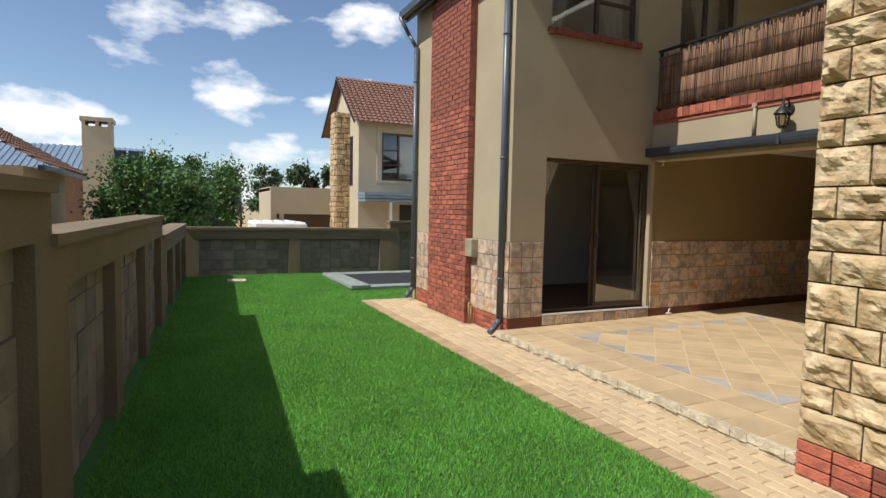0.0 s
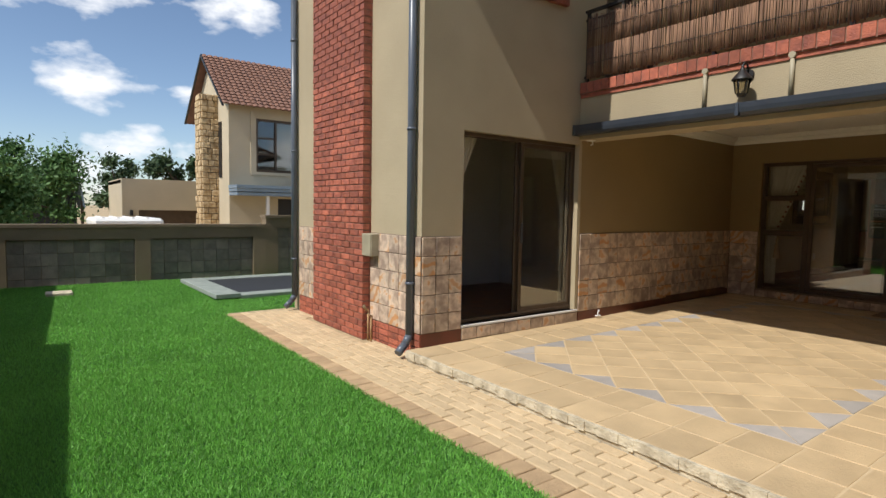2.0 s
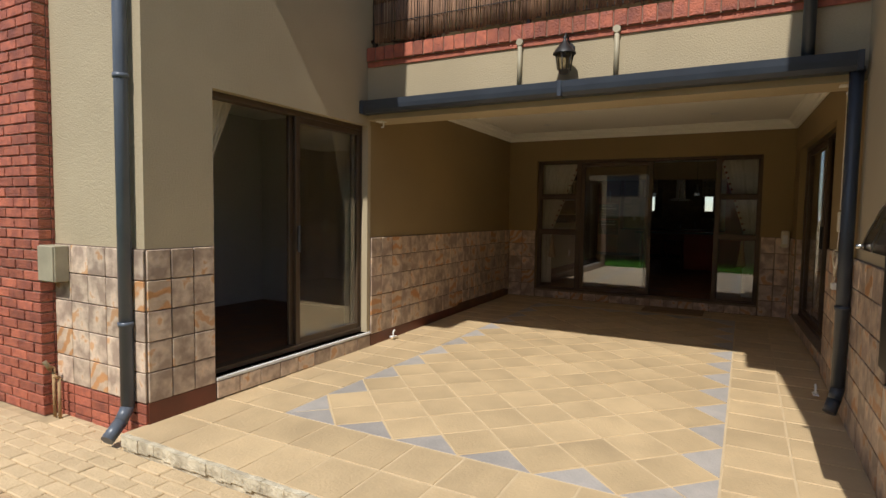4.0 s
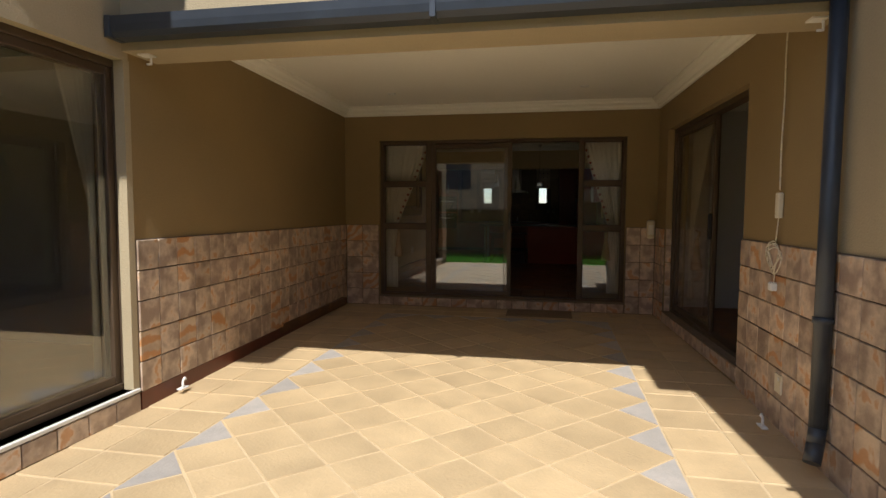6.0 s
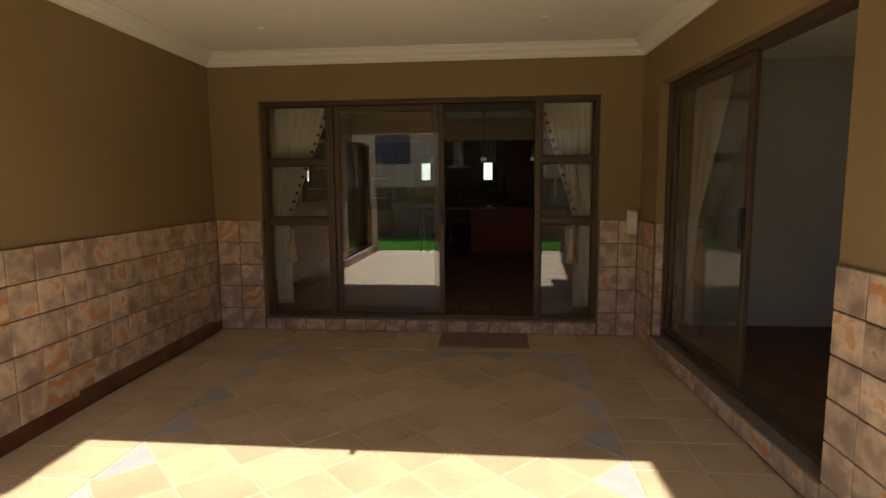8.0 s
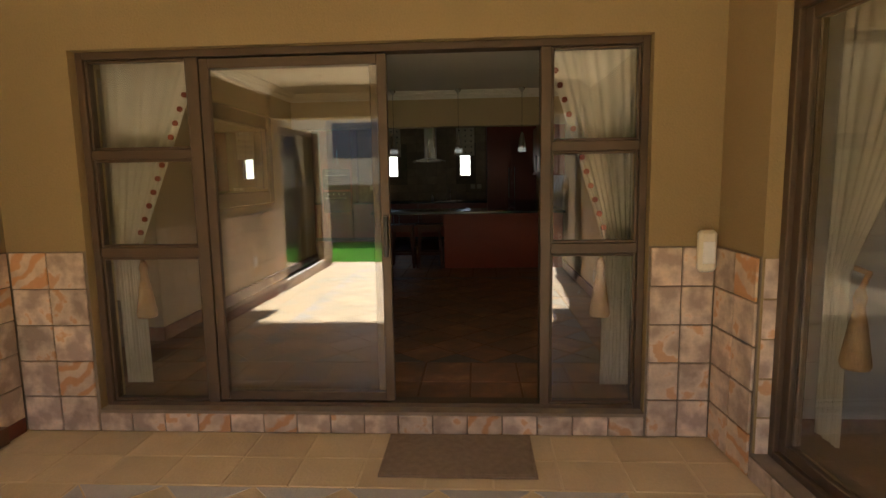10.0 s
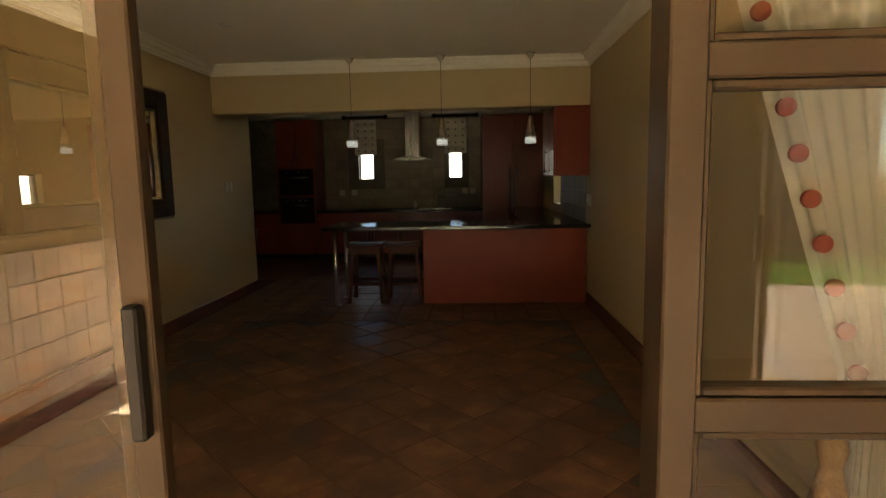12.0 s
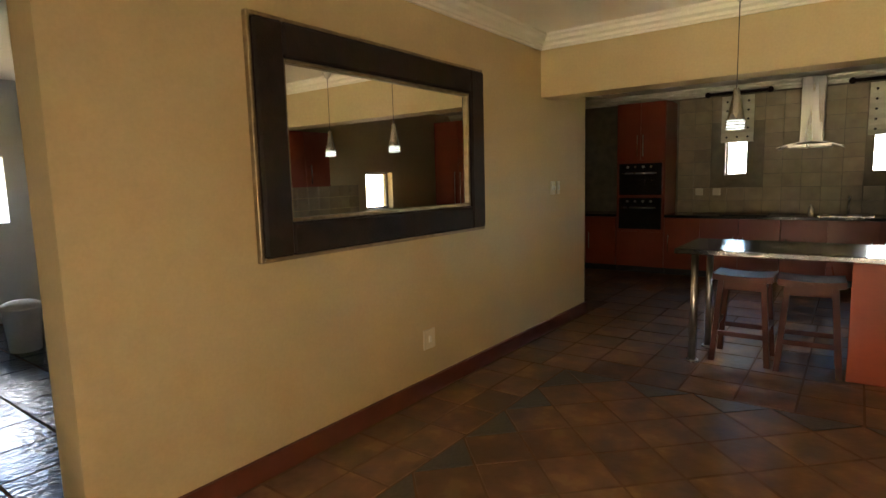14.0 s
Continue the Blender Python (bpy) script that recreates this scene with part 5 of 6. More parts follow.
patio = bpy.data.objects["patio_slab"]
tiled_floor(patio, 3.715, XB - 0.02, YR + 0.02, YW - 0.02, 4.48, 12, 2.93, 6, 0.457, PZ, "floor_tile", "blue_tile", y_far=YW + 0.12)
for ob in patio.children:
    ob.location.z -= 0.008 * (XB - ob.location.x)
dining = bpy.data.objects["floor_interior"]
tiled_floor(dining, XB + 0.07, 17.3, 2.37, 6.33, 11.42, 8, 2.69, 7, 0.445, IZ, "in_tile", "in_blue")
slate = piece_mesh("floor_tile", 0.39, 0.39, 0.012, "blue_floor", 0.004)
for i in range(7):
    for j in range(12):
        piece("floor_tile", slate, (10.98 + i * 0.4, 6.8 + j * 0.4, IZ - 0.006), dining)
big = piece_mesh("floor_tile", 0.39, 0.39, 0.012, "in_tile", 0.004)
for i in range(7):
    for j in range(15):
        piece("floor_tile", big, (17.51 + i * 0.4, 2.6 + j * 0.4, IZ - 0.006), dining)

# splashback tiles
for j in range(9):
    for i in range(13):
        y, z = 3.52 + i * 0.22, 1.06 + j * 0.18
        if any(a0 - 0.11 < y < a1 + 0.11 and 1.41 < z < 2.29 for a0, a1 in ((5.38, 5.65), (3.74, 4.0))):
            continue
        piece("tile", piece_mesh("tile", 0.01, 0.214, 0.174, "splash", 0.002), (19.993, y, z), kitchen_back)
for j in range(3):
    for i in range(8):
        piece("tile", piece_mesh("tile", 0.194, 0.01, 0.164, "splash", 0.002), (15.95 + i * 0.2, 2.345, 1.075 + j * 0.17), bpy.data.objects["wall_dining"])

# brick chimney breast and plinth
CX0, CY0, CY1 = 3.765, 7.35, 8.77
chim = setting("chimney_breast", [(CX0 + 0.012, XF, CY0 + 0.012, CY1 - 0.012, GZ - 0.1, 6.8)], "mortar", "red face brick chimney breast on the house front", "chimney")
rest = bmesh.new()
CH = 0.0765
made = 0
for row in range(int((6.75 - GZ) / CH)):
    z = GZ + row * CH + 0.033
    off = 0.0 if row % 2 else 0.114
    y = CY0 - off
    while y < CY1 - 0.01:
        y0, y1 = max(y, CY0), min(y + 0.222, CY1)
        if y1 - y0 > 0.04:
            x = CX0 + 0.045 + random.uniform(-0.003, 0.003)
            if z < 3.6 and made < 290:
                piece("brick", piece_mesh("brick", 0.09, y1 - y0 - 0.011, CH - 0.012, "brick", 0.004), (x, (y0 + y1) / 2, z), chim)
                made += 1
            else:
                box(rest, x - 0.045, x + 0.045, y0 + 0.0055, y1 - 0.0055, z - 0.032, z + 0.032)
        y += 0.228
    for e in (0,):
        xa = CX0 + 0.095 + e * 0.11
        box(rest, xa, min(xa + 0.1, XF - 0.002), CY0 + random.uniform(0, 0.004), CY0 + 0.03, z - 0.032, z + 0.032)
ob = part("brickwork", rest, "brick", chim)
tagged(ob, kind="stuff")
plinth = setting("plinth_front", [(XF - 0.004, XF, YW - 0.004, 9.5, GZ - 0.1, TZ0)], "mortar", "red face brick plinth below the tiles", "plinth")
for row in range(4):
    z = GZ - 0.005 + row * 0.07
    for a0, a1 in ((YW - 0.012, 7.34), (8.78, 9.5)):
        n = round((a1 - a0) / 0.222)
        w = (a1 - a0) / n
        for i in range(n):
            piece("brick", piece_mesh("brick", 0.014, w - 0.01, 0.06, "brick", 0.003), (XF - 0.010, a0 + (i + 0.5) * w, z), plinth)

# split stone pillar at the patio corner
pillar = setting("stone_pillar", [(3.66, 4.1, 1.0, YR + 0.03, GZ - 0.1, 5.2)], "grout", "split-face sandstone pillar on a red brick base", "pillar")


def rock(sx, sy, sz, seed):
    """A split-face stone: a fine grid pushed out unevenly towards the front, tight at its edges."""
    rnd = random.Random(seed)
    bm = bmesh.new()
    n, m = 12, 8
    o = Vector((rnd.uniform(0, 50), rnd.uniform(0, 50), rnd.uniform(0, 50)))
    tiltz, tilty = rnd.uniform(-0.015, 0.02), rnd.uniform(-0.012, 0.012)
    g = []
    for i in range(n + 1):
        line = []
        for j in range(m + 1):
            u, v = i / n, j / m
            edge = min(1, 5 * min(u, 1 - u, v, 1 - v) + 0.1)
            p = Vector((0, (u - 0.5) * sy, (v - 0.5) * sz))
            d = (0.032 + 0.055 * noise.noise(p * 8 + o) + 0.03 * noise.noise(p * 22 + o) + tiltz * (2 * v - 1) + tilty * (2 * u - 1)) * edge
            line.append(bm.verts.new((-sx / 2 - max(d, 0.0), p.y, p.z)))
        g.append(line)
    for i in range(n):
        for j in range(m):
            bm.faces.new((g[i][j], g[i][j + 1], g[i + 1][j + 1], g[i + 1][j]))
    back_ = [bm.verts.new((sx / 2, (a - 0.5) * sy, (c - 0.5) * sz)) for a, c in ((0, 0), (1, 0), (1, 1), (0, 1))]
    bm.faces.new([g[i][0] for i in range(n + 1)] + [back_[1], back_[0]])
    bm.faces.new([g[i][m] for i in range(n, -1, -1)] + [back_[3], back_[2]])
    bm.faces.new([g[0][j] for j in range(m, -1, -1)] + [back_[0], back_[3]])
    bm.faces.new([g[n][j] for j in range(m + 1)] + [back_[2], back_[1]])
    bmesh.ops.recalc_face_normals(bm, faces=bm.faces)
    me = bpy.data.meshes.new("stone")
    bm.to_mesh(me)
    bm.free()
    me.materials.append(M["stone"])
    return me


rnd = random.Random(5)
z, row = 0.06, 0
while z < 5.0:
    h = rnd.choice((0.17, 0.2, 0.22, 0.24))
    y = YR + 0.05
    first = True
    while y > 1.1:
        w = rnd.uniform(0.13, 0.22) if (first and row % 2) else rnd.uniform(0.28, 0.42)
        piece("stone", rock(0.16, w - 0.012, h - 0.012, int(z * 1000) + int(y * 77)), (3.70, y - w / 2, z + h / 2), pillar)
        y -= w
        first = False
    z += h
    row += 1
for row in range(3):
    for i in range(5):
        piece("brick", piece_mesh("brick", 0.12, 0.215, 0.07, "brick", 0.004), (3.675, YR + 0.05 - 0.11 - i * 0.225 + (0.11 if row % 2 else 0) - 0.11 * (row % 2), GZ + 0.04 + row * 0.08), pillar)

# clay pavers
PAVE = GZ
for i in range(51):
    y = 1.9 + i * 0.155
    piece("paver", piece_mesh("paver", 0.205, 0.147, 0.03, "paver_edge", 0.006), (2.965 + random.uniform(-0.004, 0.004), y, PAVE - 0.015 + random.uniform(-0.002, 0.002)), path)
made = 0
for i in range(10):
    for j in range(40):
        x = 3.125 + i * 0.105
        y = 1.7 + j * 0.215 + (0.107 if i % 2 else 0)
        if x > 3.66 and y < 6.1 or x > 3.9 or (x > 3.74 and 7.25 < y < 8.9) or y > 9.7:
            continue
        piece("paver", piece_mesh("paver", 0.098, 0.208, 0.03, "paver", 0.006), (x, y, PAVE - 0.015 + random.uniform(-0.003, 0.003)), path)
        made += 1


# ---- grass ----
def grass(x0, x1, y0, y1, count, seed, hmin, hmax, clear=()):
    g = np.random.default_rng(seed)
    x, y = g.uniform(x0, x1, count), g.uniform(y0, y1, count)
    ok = x > (-0.75 + 0.055 * y)
    for c in clear:
        ok &= ~((x > c[0]) & (x < c[1]) & (y > c[2]) & (y < c[3]))
    x, y = x[ok], y[ok]
    n = len(x)
    a, h = g.uniform(0, 2 * np.pi, n), g.uniform(hmin, hmax, n)
    w = g.uniform(0.003, 0.0055, n)
    lx, ly = g.normal(0, 0.014, n), g.normal(0, 0.014, n)
    co = np.empty((n, 3, 3), np.float32)
    z = GZ - 0.014
    co[:, 0] = np.stack([x - w * np.cos(a), y - w * np.sin(a), np.full(n, z)], 1)
    co[:, 1] = np.stack([x + w * np.cos(a), y + w * np.sin(a), np.full(n, z)], 1)
    co[:, 2] = np.stack([x + lx, y + ly, z + h], 1)
    me = bpy.data.meshes.new("grass")
    me.vertices.add(3 * n)
    me.vertices.foreach_set("co", co.ravel())
    me.loops.add(3 * n)
    me.loops.foreach_set("vertex_index", np.arange(3 * n, dtype=np.int32))
    me.polygons.add(n)
    me.polygons.foreach_set("loop_start", np.arange(0, 3 * n, 3, dtype=np.int32))
    me.polygons.foreach_set("loop_total", np.full(n, 3, dtype=np.int32))
    me.update()
    me.validate()
    me.materials.append(M["grass"])
    return me


def grass_mat():
    m = mat("grass_blade", (0.20, 0.47, 0.08), (0.13, 0.34, 0.05), 0.6, 1.2, stain=0.5)
    nt = m.node_tree
    b = nt.nodes["Principled BSDF"]
    geo = nt.nodes.new("ShaderNodeNewGeometry")
    hsv = [n for n in nt.nodes if n.type == "HUE_SAT"][0]
    rng = nt.nodes.new("ShaderNodeMapRange")
    rng.inputs["To Min"].default_value, rng.inputs["To Max"].default_value = 0.6, 1.45
    nt.links.new(geo.outputs["Random Per Island"], rng.inputs["Value"])
    nt.links.new(rng.outputs["Result"], hsv.inputs["Value"])
    tr = nt.nodes.new("ShaderNodeBsdfTranslucent")
    nt.links.new(hsv.outputs["Color"], tr.inputs["Color"])
    mx = nt.nodes.new("ShaderNodeMixShader")
    mx.inputs[0].default_value = 0.35
    nt.links.new(b.outputs[0], mx.inputs[1])
    nt.links.new(tr.outputs[0], mx.inputs[2])
    nt.links.new(mx.outputs[0], [n for n in nt.nodes if n.type == "OUTPUT_MATERIAL"][0].inputs["Surface"])
    return m


M["grass"] = grass_mat()
g1 = new("grass", grass(-0.8, 2.875, 0.3, 7.5, 330000, 1, 0.018, 0.042))
tagged(g1, "short bright green lawn grass", "grass", kind="stuff")
g2 = new("grass", grass(-0.8, 2.875, 7.5, 14.2, 170000, 2, 0.02, 0.045))
tagged(g2, "short bright green lawn grass", "grass", kind="stuff")
g3 = new("grass", grass(2.86, 6.5, 9.85, 14.1, 80000, 3, 0.02, 0.045, clear=((3.05, 6.4, 11.05, 13.6),)))
tagged(g3, "short bright green lawn grass", "grass", kind="stuff")

t = thing("sunken_trampoline", (4.7, 12.4, GZ), "black sunken trampoline with a grey edge pad in the lawn", "trampoline")
bpart("jumping_mat", (3.45, 6.1, 11.3, 13.3, GZ - 0.01, GZ + 0.05), "net", t)
for d in ((3.05, 3.45, 11.0, 13.65), (6.1, 6.5, 11.0, 13.65)):
    bm = bmesh.new()
    for v in box(bm, *d, GZ - 0.01, GZ + 0.07):
        v.co.z += 0.03 * math.sin(v.co.y * 3)
    part("edge_pad", bm, "pad", t, "faded grey-green edge pad", 0.01)
for d in ((3.45, 6.1, 11.0, 11.3), (3.45, 6.1, 13.3, 13.65)):
    bpart("edge_pad", (*d, GZ - 0.01, GZ + 0.065), "pad", t, "faded grey-green edge pad", 0.01)
t = thing("drain_cover", (1.0, 13.1, GZ), "pale concrete drain cover in the lawn", "drain cover")
bpart("slab", (0.82, 1.2, 12.75, 13.1, GZ - 0.01, GZ + 0.05), "concrete", t, "", 0.01)


# ---- beyond the garden ----
def leafy(name, at, trunk_h, clumps, count, leaf, seed, label, material="leaf", spread=0.5):
    """A tapered trunk with limbs, and a crown of many small leaves gathered round uneven clumps (dx, dy, dz, radius)."""
    g = np.random.default_rng(seed)
    t = thing(name, at, label, "tree")
    bm = bmesh.new()
    base = Vector(at)
    top = base + Vector((0.05, 0, trunk_h))
    tube(bm, base, top, 0.16, 0.1, 10)
    for dx, dy, dz, r in clumps:
        tube(bm, top, base + Vector((dx, dy, dz)), 0.07, 0.02, 6)
    part("trunk", bm, "bark", t)
    weights = np.array([c[3] ** 2 for c in clumps])
    pick = g.choice(len(clumps), count, p=weights / weights.sum())
    c = np.array(clumps)[pick]
    v = g.normal(size=(count, 3))
    v /= np.linalg.norm(v, axis=1)[:, None]
    rad = c[:, 3] * np.abs(g.normal(0, 0.62, count))
    pos = np.array(at) + c[:, :3] + v * rad[:, None] * np.array([1, 1, 0.8])
    a = g.normal(size=(count, 3))
    a /= np.linalg.norm(a, axis=1)[:, None]
    b = np.cross(a, g.normal(size=(count, 3)))
    b /= np.linalg.norm(b, axis=1)[:, None]
    s = leaf * g.uniform(0.6, 1.3, count)[:, None]
    co = np.stack([pos - a * s, pos + b * s * 0.45, pos + a * s, pos - b * s * 0.45], 1).astype(np.float32)
    me = bpy.data.meshes.new("crown")
    me.vertices.add(4 * count)
    me.vertices.foreach_set("co", co.ravel())
    me.loops.add(4 * count)
    me.loops.foreach_set("vertex_index", np.arange(4 * count, dtype=np.int32))
    me.polygons.add(count)
    me.polygons.foreach_set("loop_start", np.arange(0, 4 * count, 4, dtype=np.int32))
    me.polygons.foreach_set("loop_total", np.full(count, 4, dtype=np.int32))
    me.update()
    me.validate()
    me.materials.append(M[material])
    crown = new("crown", me)
    crown.parent = t
    crown.matrix_parent_inverse = Matrix.Translation(-t.location)
    tagged(crown, kind="stuff")
    return t


def clump_set(seed, n, rx, ry, z0, z1, rmin, rmax):
    r = random.Random(seed)
    return [(r.uniform(-rx, rx), r.uniform(-ry, ry), r.uniform(z0, z1), r.uniform(rmin, rmax)) for _ in range(n)]


leafy("tree", (-0.9, 21.0, -0.32), 1.4, clump_set(3, 34, 1.55, 1.2, 0.9, 2.9, 0.4, 0.75), 34000, 0.075, 3, "broad green garden tree behind the wall")
leafy("tree", (0.4, 25.0, -0.32), 1.8, clump_set(4, 24, 1.5, 1.2, 1.2, 3.4, 0.5, 0.8), 20000, 0.09, 4, "rounded green tree beyond the garden wall")
leafy("tree", (4.6, 36.0, -0.32), 2.0, clump_set(5, 16, 0.8, 0.8, 1.0, 3.9, 0.35, 0.6), 5000, 0.13, 5, "dark slender tree in the distance", "leaf_dark")
leafy("tree", (8.6, 40.0, -0.32), 2.6, clump_set(6, 9, 1.6, 0.9, 3.0, 4.7, 0.4, 0.7), 3000, 0.2, 6, "distant tree with long leaves", "leaf_dark")


def ribbed_roof(name, corner, along, up, rib, count, material, parent, thick=0.06):
    """Sloped sheet with rows of raised ribs; along and up are its edges."""
    c, a, u = Vector(corner), Vector(along), Vector(up)
    n = a.cross(u).normalized() * thick
    if n.z < 0:
        n = -n
    bm = bmesh.new()

    def slab(p, q, r, s, k0, k1):
        lo = [bm.verts.new(v + n * k0) for v in (p, q, r, s)]
        hi = [bm.verts.new(v + n * k1) for v in (p, q, r, s)]
        for f in ((0, 1, 2, 3), ):
            bm.faces.new([lo[i] for i in f][::-1])
            bm.faces.new([hi[i] for i in f])
        for i in range(4):
            bm.faces.new((lo[i], lo[(i + 1) % 4], hi[(i + 1) % 4], hi[i]))
    slab(c, c + a, c + a + u, c + u, 0, 1)
    for i in range(count):
        p = c + a * ((i + 0.25) / count)
        w = a * (0.5 / count)
        slab(p, p + w, p + w + u, p + u, 1, 1 + rib)
    bmesh.ops.recalc_face_normals(bm, faces=bm.faces)
    return part(name, bm, material, parent)


def tiled_roof(corner, along, up, rows, cols, parent, keep_parts=True):
    """Overlapping clay tiles in courses."""
    c, a, u = Vector(corner), Vector(along), Vector(up)
    n = a.cross(u).normalized()
    if n.z < 0:
        n = -n
    bm = bmesh.new()
    for r in range(rows):
        for k in range(cols):
            p0 = c + u * (r / rows) + a * (k / cols)
            da, du = a / cols, u * (1.18 / rows)
            pts = []
            for s in range(5):
                q = s / 4
                h = 0.05 * math.sin(q * math.pi) + 0.01
                pts.append((p0 + da * q + n * (h + 0.05), p0 + da * q + du + n * h))
            lo = [bm.verts.new(x[0]) for x in pts]
            hi = [bm.verts.new(x[1]) for x in pts]
            bot = [bm.verts.new(x[0] - n * 0.05) for x in pts]
            for s in range(4):
                bm.faces.new((lo[s], lo[s + 1], hi[s + 1], hi[s]))
                bm.faces.new((bot[s], bot[s + 1], lo[s + 1], lo[s]))
    ob = part("roof_tiles", bm, "roof", parent, "brown clay roof tiles")
    tagged(ob, kind="stuff")


def neighbour_house():
    t = thing("house", (9.5, 26, -0.32), "two-storey olive neighbour house with clay roof and stone chimney", "house")
    bm = bmesh.new()
    for d in walled("x", 7.5, 15.0, 26.0, 26.25, -0.32, 1.9, [(9.6, 14, -0.3, 1.7)]) + walled("x", 7.5, 15.0, 26.0, 26.25, 1.9, 5.75, [(8.65, 11.2, 2.85, 5.15)]):
        box(bm, *d)
    part("front_wall", bm, "nb_wall", t)
    bm = bmesh.new()
    prism(bm, [(26.25, -0.32), (31.8, -0.32), (31.8, 5.75), (28.9, 8.0), (26.25, 5.75)], "x", 7.5, 7.75)
    part("gable_wall", bm, "nb_wall", t)
    # solid block coloured black, giving the openings the darkness of unlit rooms
    bpart("back_room", (7.76, 15, 26.6, 31.6, -0.3, 5.6), "black", t, "dark interior")
    tiled_roof((7.15, 25.5, 5.5), (9, 0, 0), (0, 3.4, 2.65), 16, 36, t)
    bm = bmesh.new()
    prism(bm, [(25.5, 5.42), (28.9, 8.07), (32.3, 5.42), (32.3, 5.5), (28.9, 8.2), (25.5, 5.5)], "x", 7.1, 7.18)
    part("barge_board", bm, "black", t, "dark barge board")
    bm = bmesh.new()
    prism(bm, [(28.9, 8.1), (32.3, 5.45), (32.3, 5.53), (28.9, 8.18)], "x", 7.15, 16)
    part("rear_roof", bm, "roof", t)
    ch = bpart("chimney", (6.86, 7.5, 27.66, 28.5, -0.32, 6.2), "grout", t, "pale stone clad chimney")
    rr = random.Random(9)
    z = -0.3
    while z < 6.15:
        x = 6.8
        while x < 7.5:
            w = rr.uniform(0.2, 0.4)
            w = min(w, 7.52 - x)
            bpart("stone", (x + 0.01, x + w - 0.01, 27.58 - rr.uniform(0, 0.06), 27.66, z + 0.01, z + 0.25), "stone", ch, "", 0.02)
            x += w
        for y0 in (27.62, 27.95, 28.25):
            bpart("stone", (6.78 - rr.uniform(0, 0.06), 6.86, y0, y0 + 0.27, z + 0.01, z + 0.25), "stone", ch, "", 0.02)
        z += 0.26
    w = bpart("window", (8.67, 11.18, 26.12, 26.14, 2.87, 5.13), "glass", t, "dark window with blinds")
    for d in ((8.65, 8.75, 2.85, 5.15), (9.5, 9.58, 2.95, 5.05), (8.75, 9.5, 3.6, 3.66), (8.75, 9.5, 4.3, 4.36), (8.75, 11.2, 2.85, 2.95), (8.75, 11.2, 5.05, 5.15)):
        bpart("window_frame", (d[0], d[1], 26.06, 26.16, d[2], d[3]), "frame", w)
    for k in range(22):
        bpart("blind_slat", (9.6, 11.15, 26.2, 26.23, 2.98 + k * 0.094, 3.05 + k * 0.094), "pad", w)
    bpart("window_surround", (8.4, 8.64, 25.95, 26.0, 2.75, 5.4), "nb_wall", t)
    bpart("window_ledge", (8.4, 11.4, 25.92, 26.0, 2.72, 2.84), "nb_wall", t)
    bm = bmesh.new()
    for k, (dz, dy) in enumerate(((0.0, 0.0), (0.16, -0.05), (0.30, -0.1))):
        box(bm, 7.5 - 0.02 * k, 13, 24.9 + dy, 26.0, 1.80 + dz, 1.80 + dz + 0.13)
    part("porch_fascia", bm, "tin", t, "blue-grey stepped porch fascia")
    bpart("porch_post", (8.75, 8.87, 25.0, 25.12, -0.32, 1.8), "white", t)
    bpart("slit_window", (7.46, 7.5, 27.0, 27.4, 2.6, 5.0), "black", t)


neighbour_house()
t = thing("garage", (5.5, 31, -0.32), "low flat-roofed olive garage with a dark door", "garage")
bm = bmesh.new()
for d in walled("x", 4.0, 9.0, 30.0, 30.25, -0.32, 2.5, [(4.65, 8.5, -0.32, 1.1)]):
    box(bm, *d)
box(bm, 4.0, 4.25, 30.25, 35, -0.32, 2.5)
part("wall", bm, "nb_wall", t)
bpart("roof_slab", (4.0, 9.0, 30.25, 35, 2.3, 2.45), "concrete", t)
bpart("door", (4.6, 8.6, 30.18, 30.24, -0.32, 1.15), "frame", t, "dark brown garage door")
bpart("wall_light", (4.3, 4.42, 29.9, 30.0, 0.85, 1.1), "black", t)

t = thing("parked_van", (2.9, 19.5, -0.32), "white parked van, only its roof above the wall", "van")
bpart("body", (1.9, 3.75, 18.6, 21.0, 0.1, 0.80), "white", t, "", 0.12)
bpart("roof", (1.98, 3.67, 18.7, 20.9, 0.75, 0.98), "white", t, "ribbed white roof", 0.07)
for x in (2.2, 2.55, 2.9, 3.25):
    bpart("roof_rib", (x, x + 0.06, 18.8, 20.8, 0.98, 1.01), "white", t)
for x in (1.95, 3.5):
    for y in (19.1, 20.5):
        bm = bmesh.new()
        tube(bm, (x, y, 0.0), (x + 0.2, y, 0.0), 0.32, sides=20)
        part("wheel", bm, "black", t)

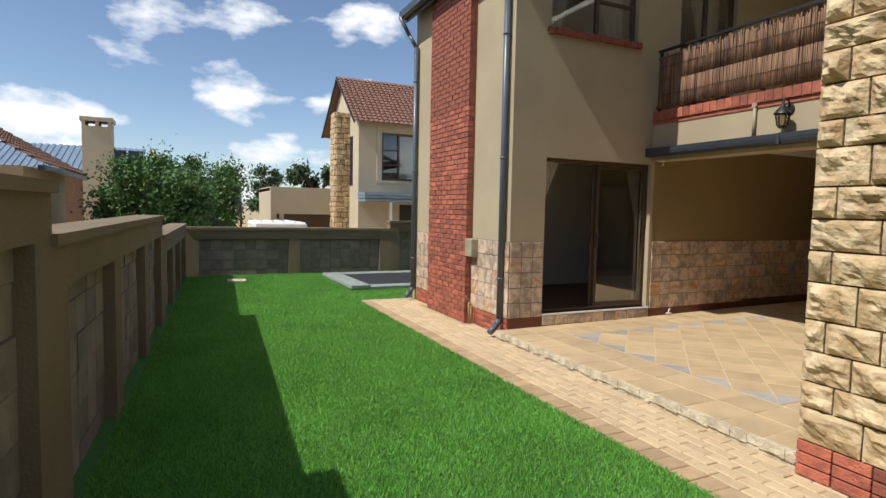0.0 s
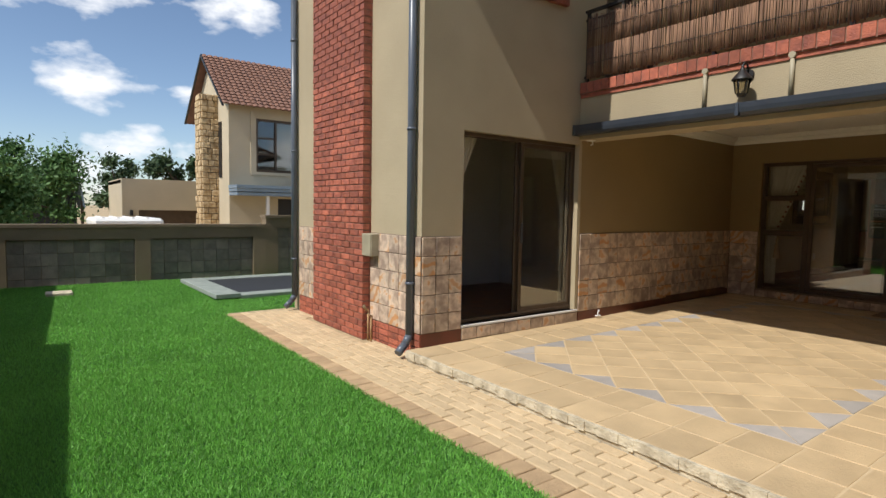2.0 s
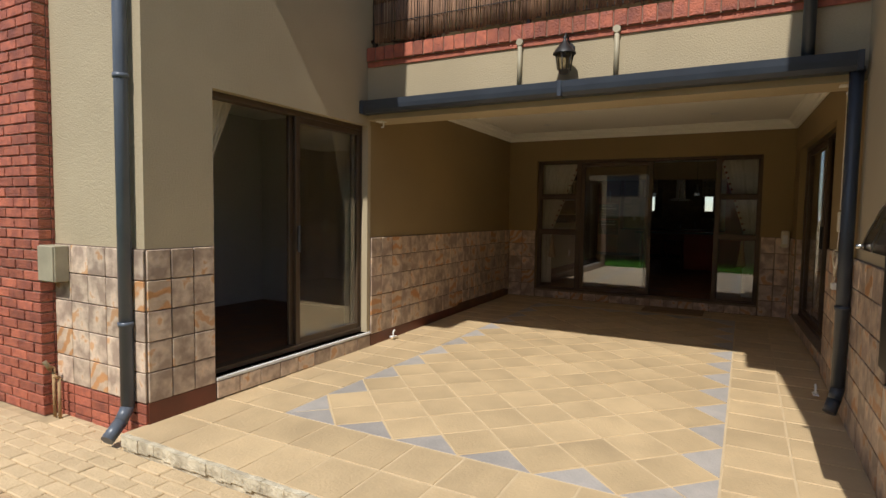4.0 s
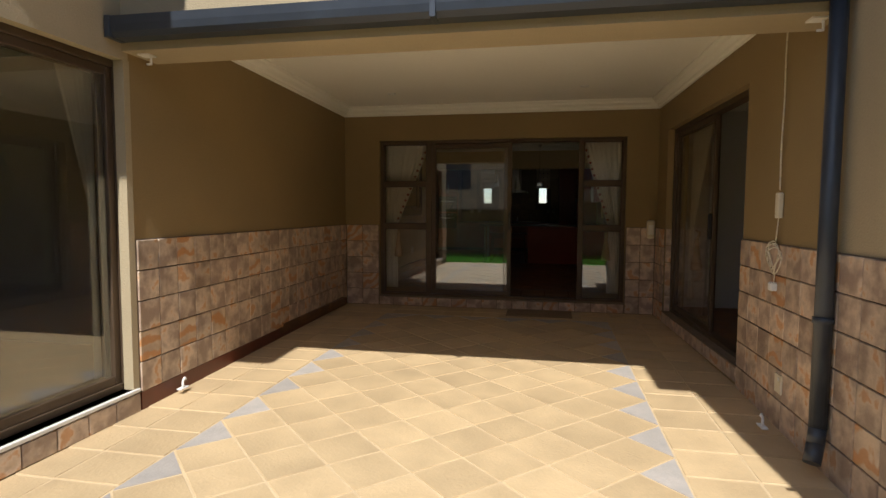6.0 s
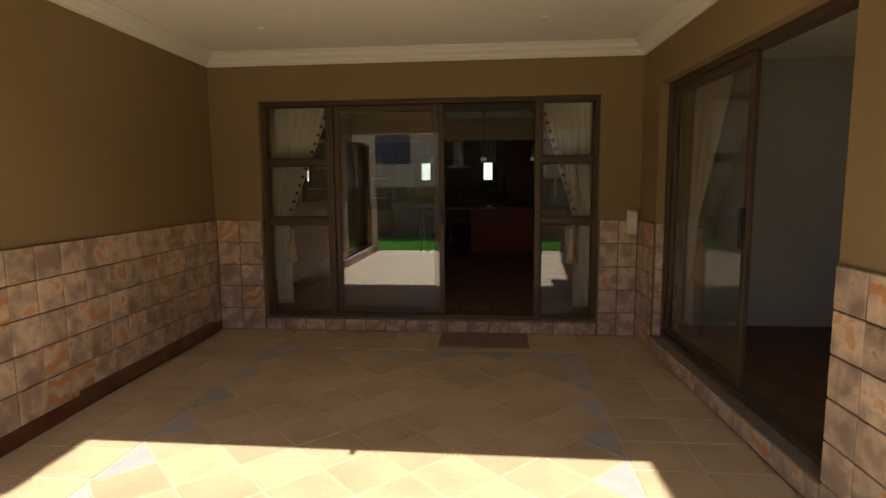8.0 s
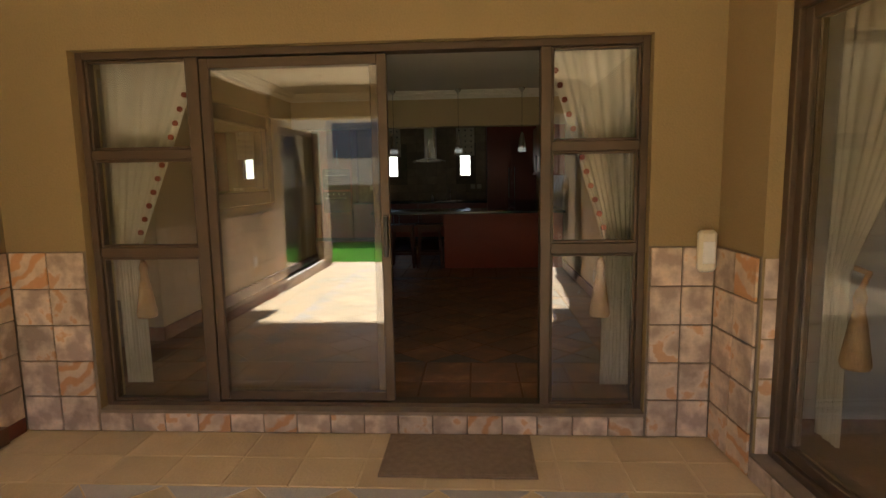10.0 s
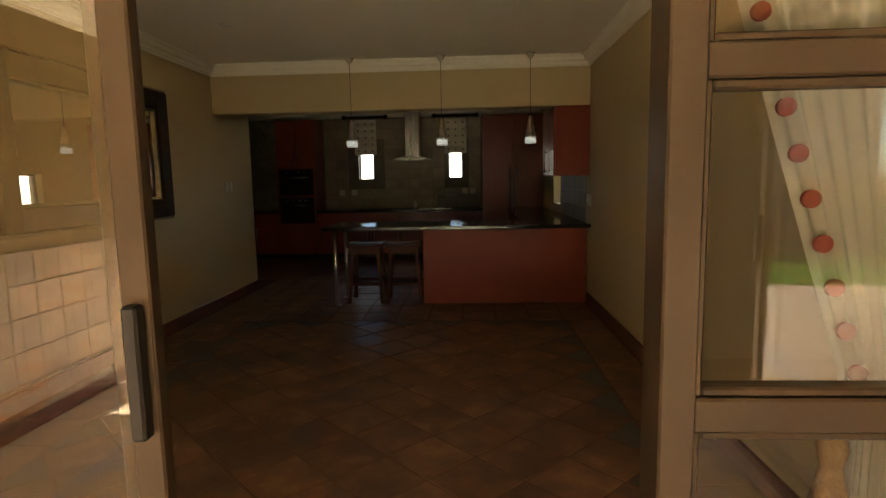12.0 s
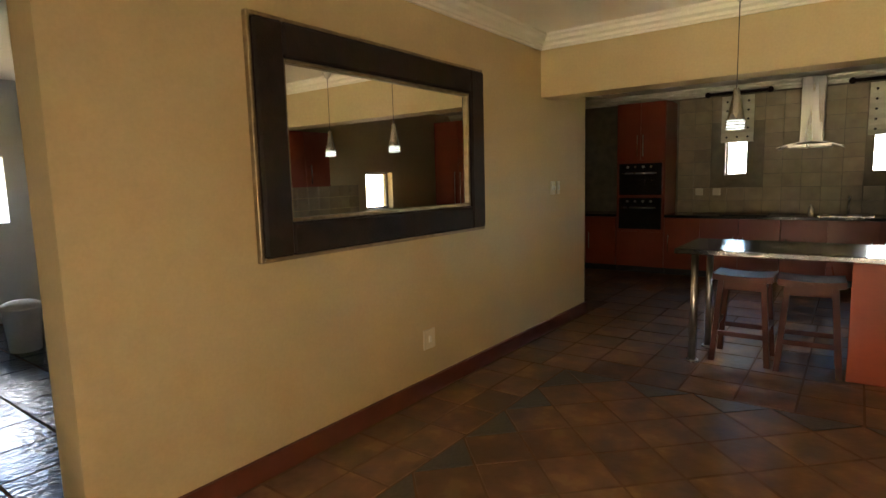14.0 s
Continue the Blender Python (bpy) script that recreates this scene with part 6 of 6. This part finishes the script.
# tin-roofed house with a plastered chimney
t = thing("house", (-6, 32, -0.32), "brick house with blue tin roof and tall plaster chimney", "house")
bpart("wall", (-14, -1.7, 31.0, 37, -0.32, 3.0), "mortar", t, "dull brown brick wall")
ribbed_roof("roof", (-14.2, 30.6, 2.95), (12.3, 0, 0), (0, 3.4, 1.35), 0.6, 44, "tin", t)
bm = bmesh.new()
prism(bm, [(30.7, 2.9), (34.0, 4.35), (37.3, 2.9), (37.3, -0.3), (30.7, -0.3)], "x", -1.72, -1.4)
part("gable", bm, "nb_wall", t, "pale plaster gable")
for i in range(2):
    bpart("solar_panel", (-3.3 + i * 0.75, -2.65 + i * 0.75, 32.0, 32.05, 3.55, 4.1), "gutter", t, "dark solar water panel")
c = bpart("chimney", (-4.15, -3.0, 29.5, 30.5, -0.32, 4.9), "nb_wall", t, "plain plaster chimney")
bpart("chimney_cap", (-4.22, -2.93, 29.43, 30.57, 5.12, 5.3), "nb_wall", c)
for x in (-4.15, -3.63, -3.14):
    bpart("chimney_pier", (x, x + 0.14, 29.5, 30.5, 4.9, 5.12), "nb_wall", c)
t = thing("carport", (1.5, 28, -0.32), "carport with an arched blue tin roof", "carport")
bm = bmesh.new()
pts = [(0.2, 1.4), (0.4, 2.3), (0.9, 2.65), (1.9, 2.65), (2.3, 2.3), (2.45, 1.2)]
inner = [(x * 0.96 + 0.05, z - 0.08) for x, z in pts][::-1]
prism(bm, pts + inner, "y", 27.5, 31)
part("roof", bm, "tin", t)
for x in (0.3, 2.35):
    bpart("post", (x - 0.05, x + 0.05, 27.6, 27.7, -0.32, 1.5), "frame", t)
bpart("back_screen", (0.3, 2.35, 30.8, 30.9, -0.32, 2.2), "gutter", t)
# clay-roofed house over the side wall
t = thing("house", (-7.0, 18, -0.32), "low house with an orange clay tiled roof", "house")
bpart("wall", (-7.9, -3.75, 17.5, 23, -0.32, 2.4), "nb_wall", t)
tiled_roof((-3.2, 16.8, 2.4), (0, 6.8, 0), (-4.8, 0, 2.85), 18, 22, t)
bpart("gutter", (-3.3, -3.15, 16.8, 23.6, 2.28, 2.4), "gutter", t)
t = thing("house", (-9.5, 2, -0.32), "plain grey plaster house beyond the side wall", "house")
bpart("wall", (-14, -5.6, -12, 11.0, -0.32, 4.6), "nb_wall", t)
bm = bmesh.new()
prism(bm, [(-14.6, 4.5), (-9.8, 6.6), (-5.0, 4.5), (-5.0, 4.6), (-9.8, 6.75), (-14.6, 4.6)], "y", -12.4, 11.4)
part("roof", bm, "roof", t)
for y in (-3.0, 2.0, 7.0):
    bpart("window", (-5.62, -5.57, y, y + 1.6, 2.2, 3.4), "gutter", t, "dark window")
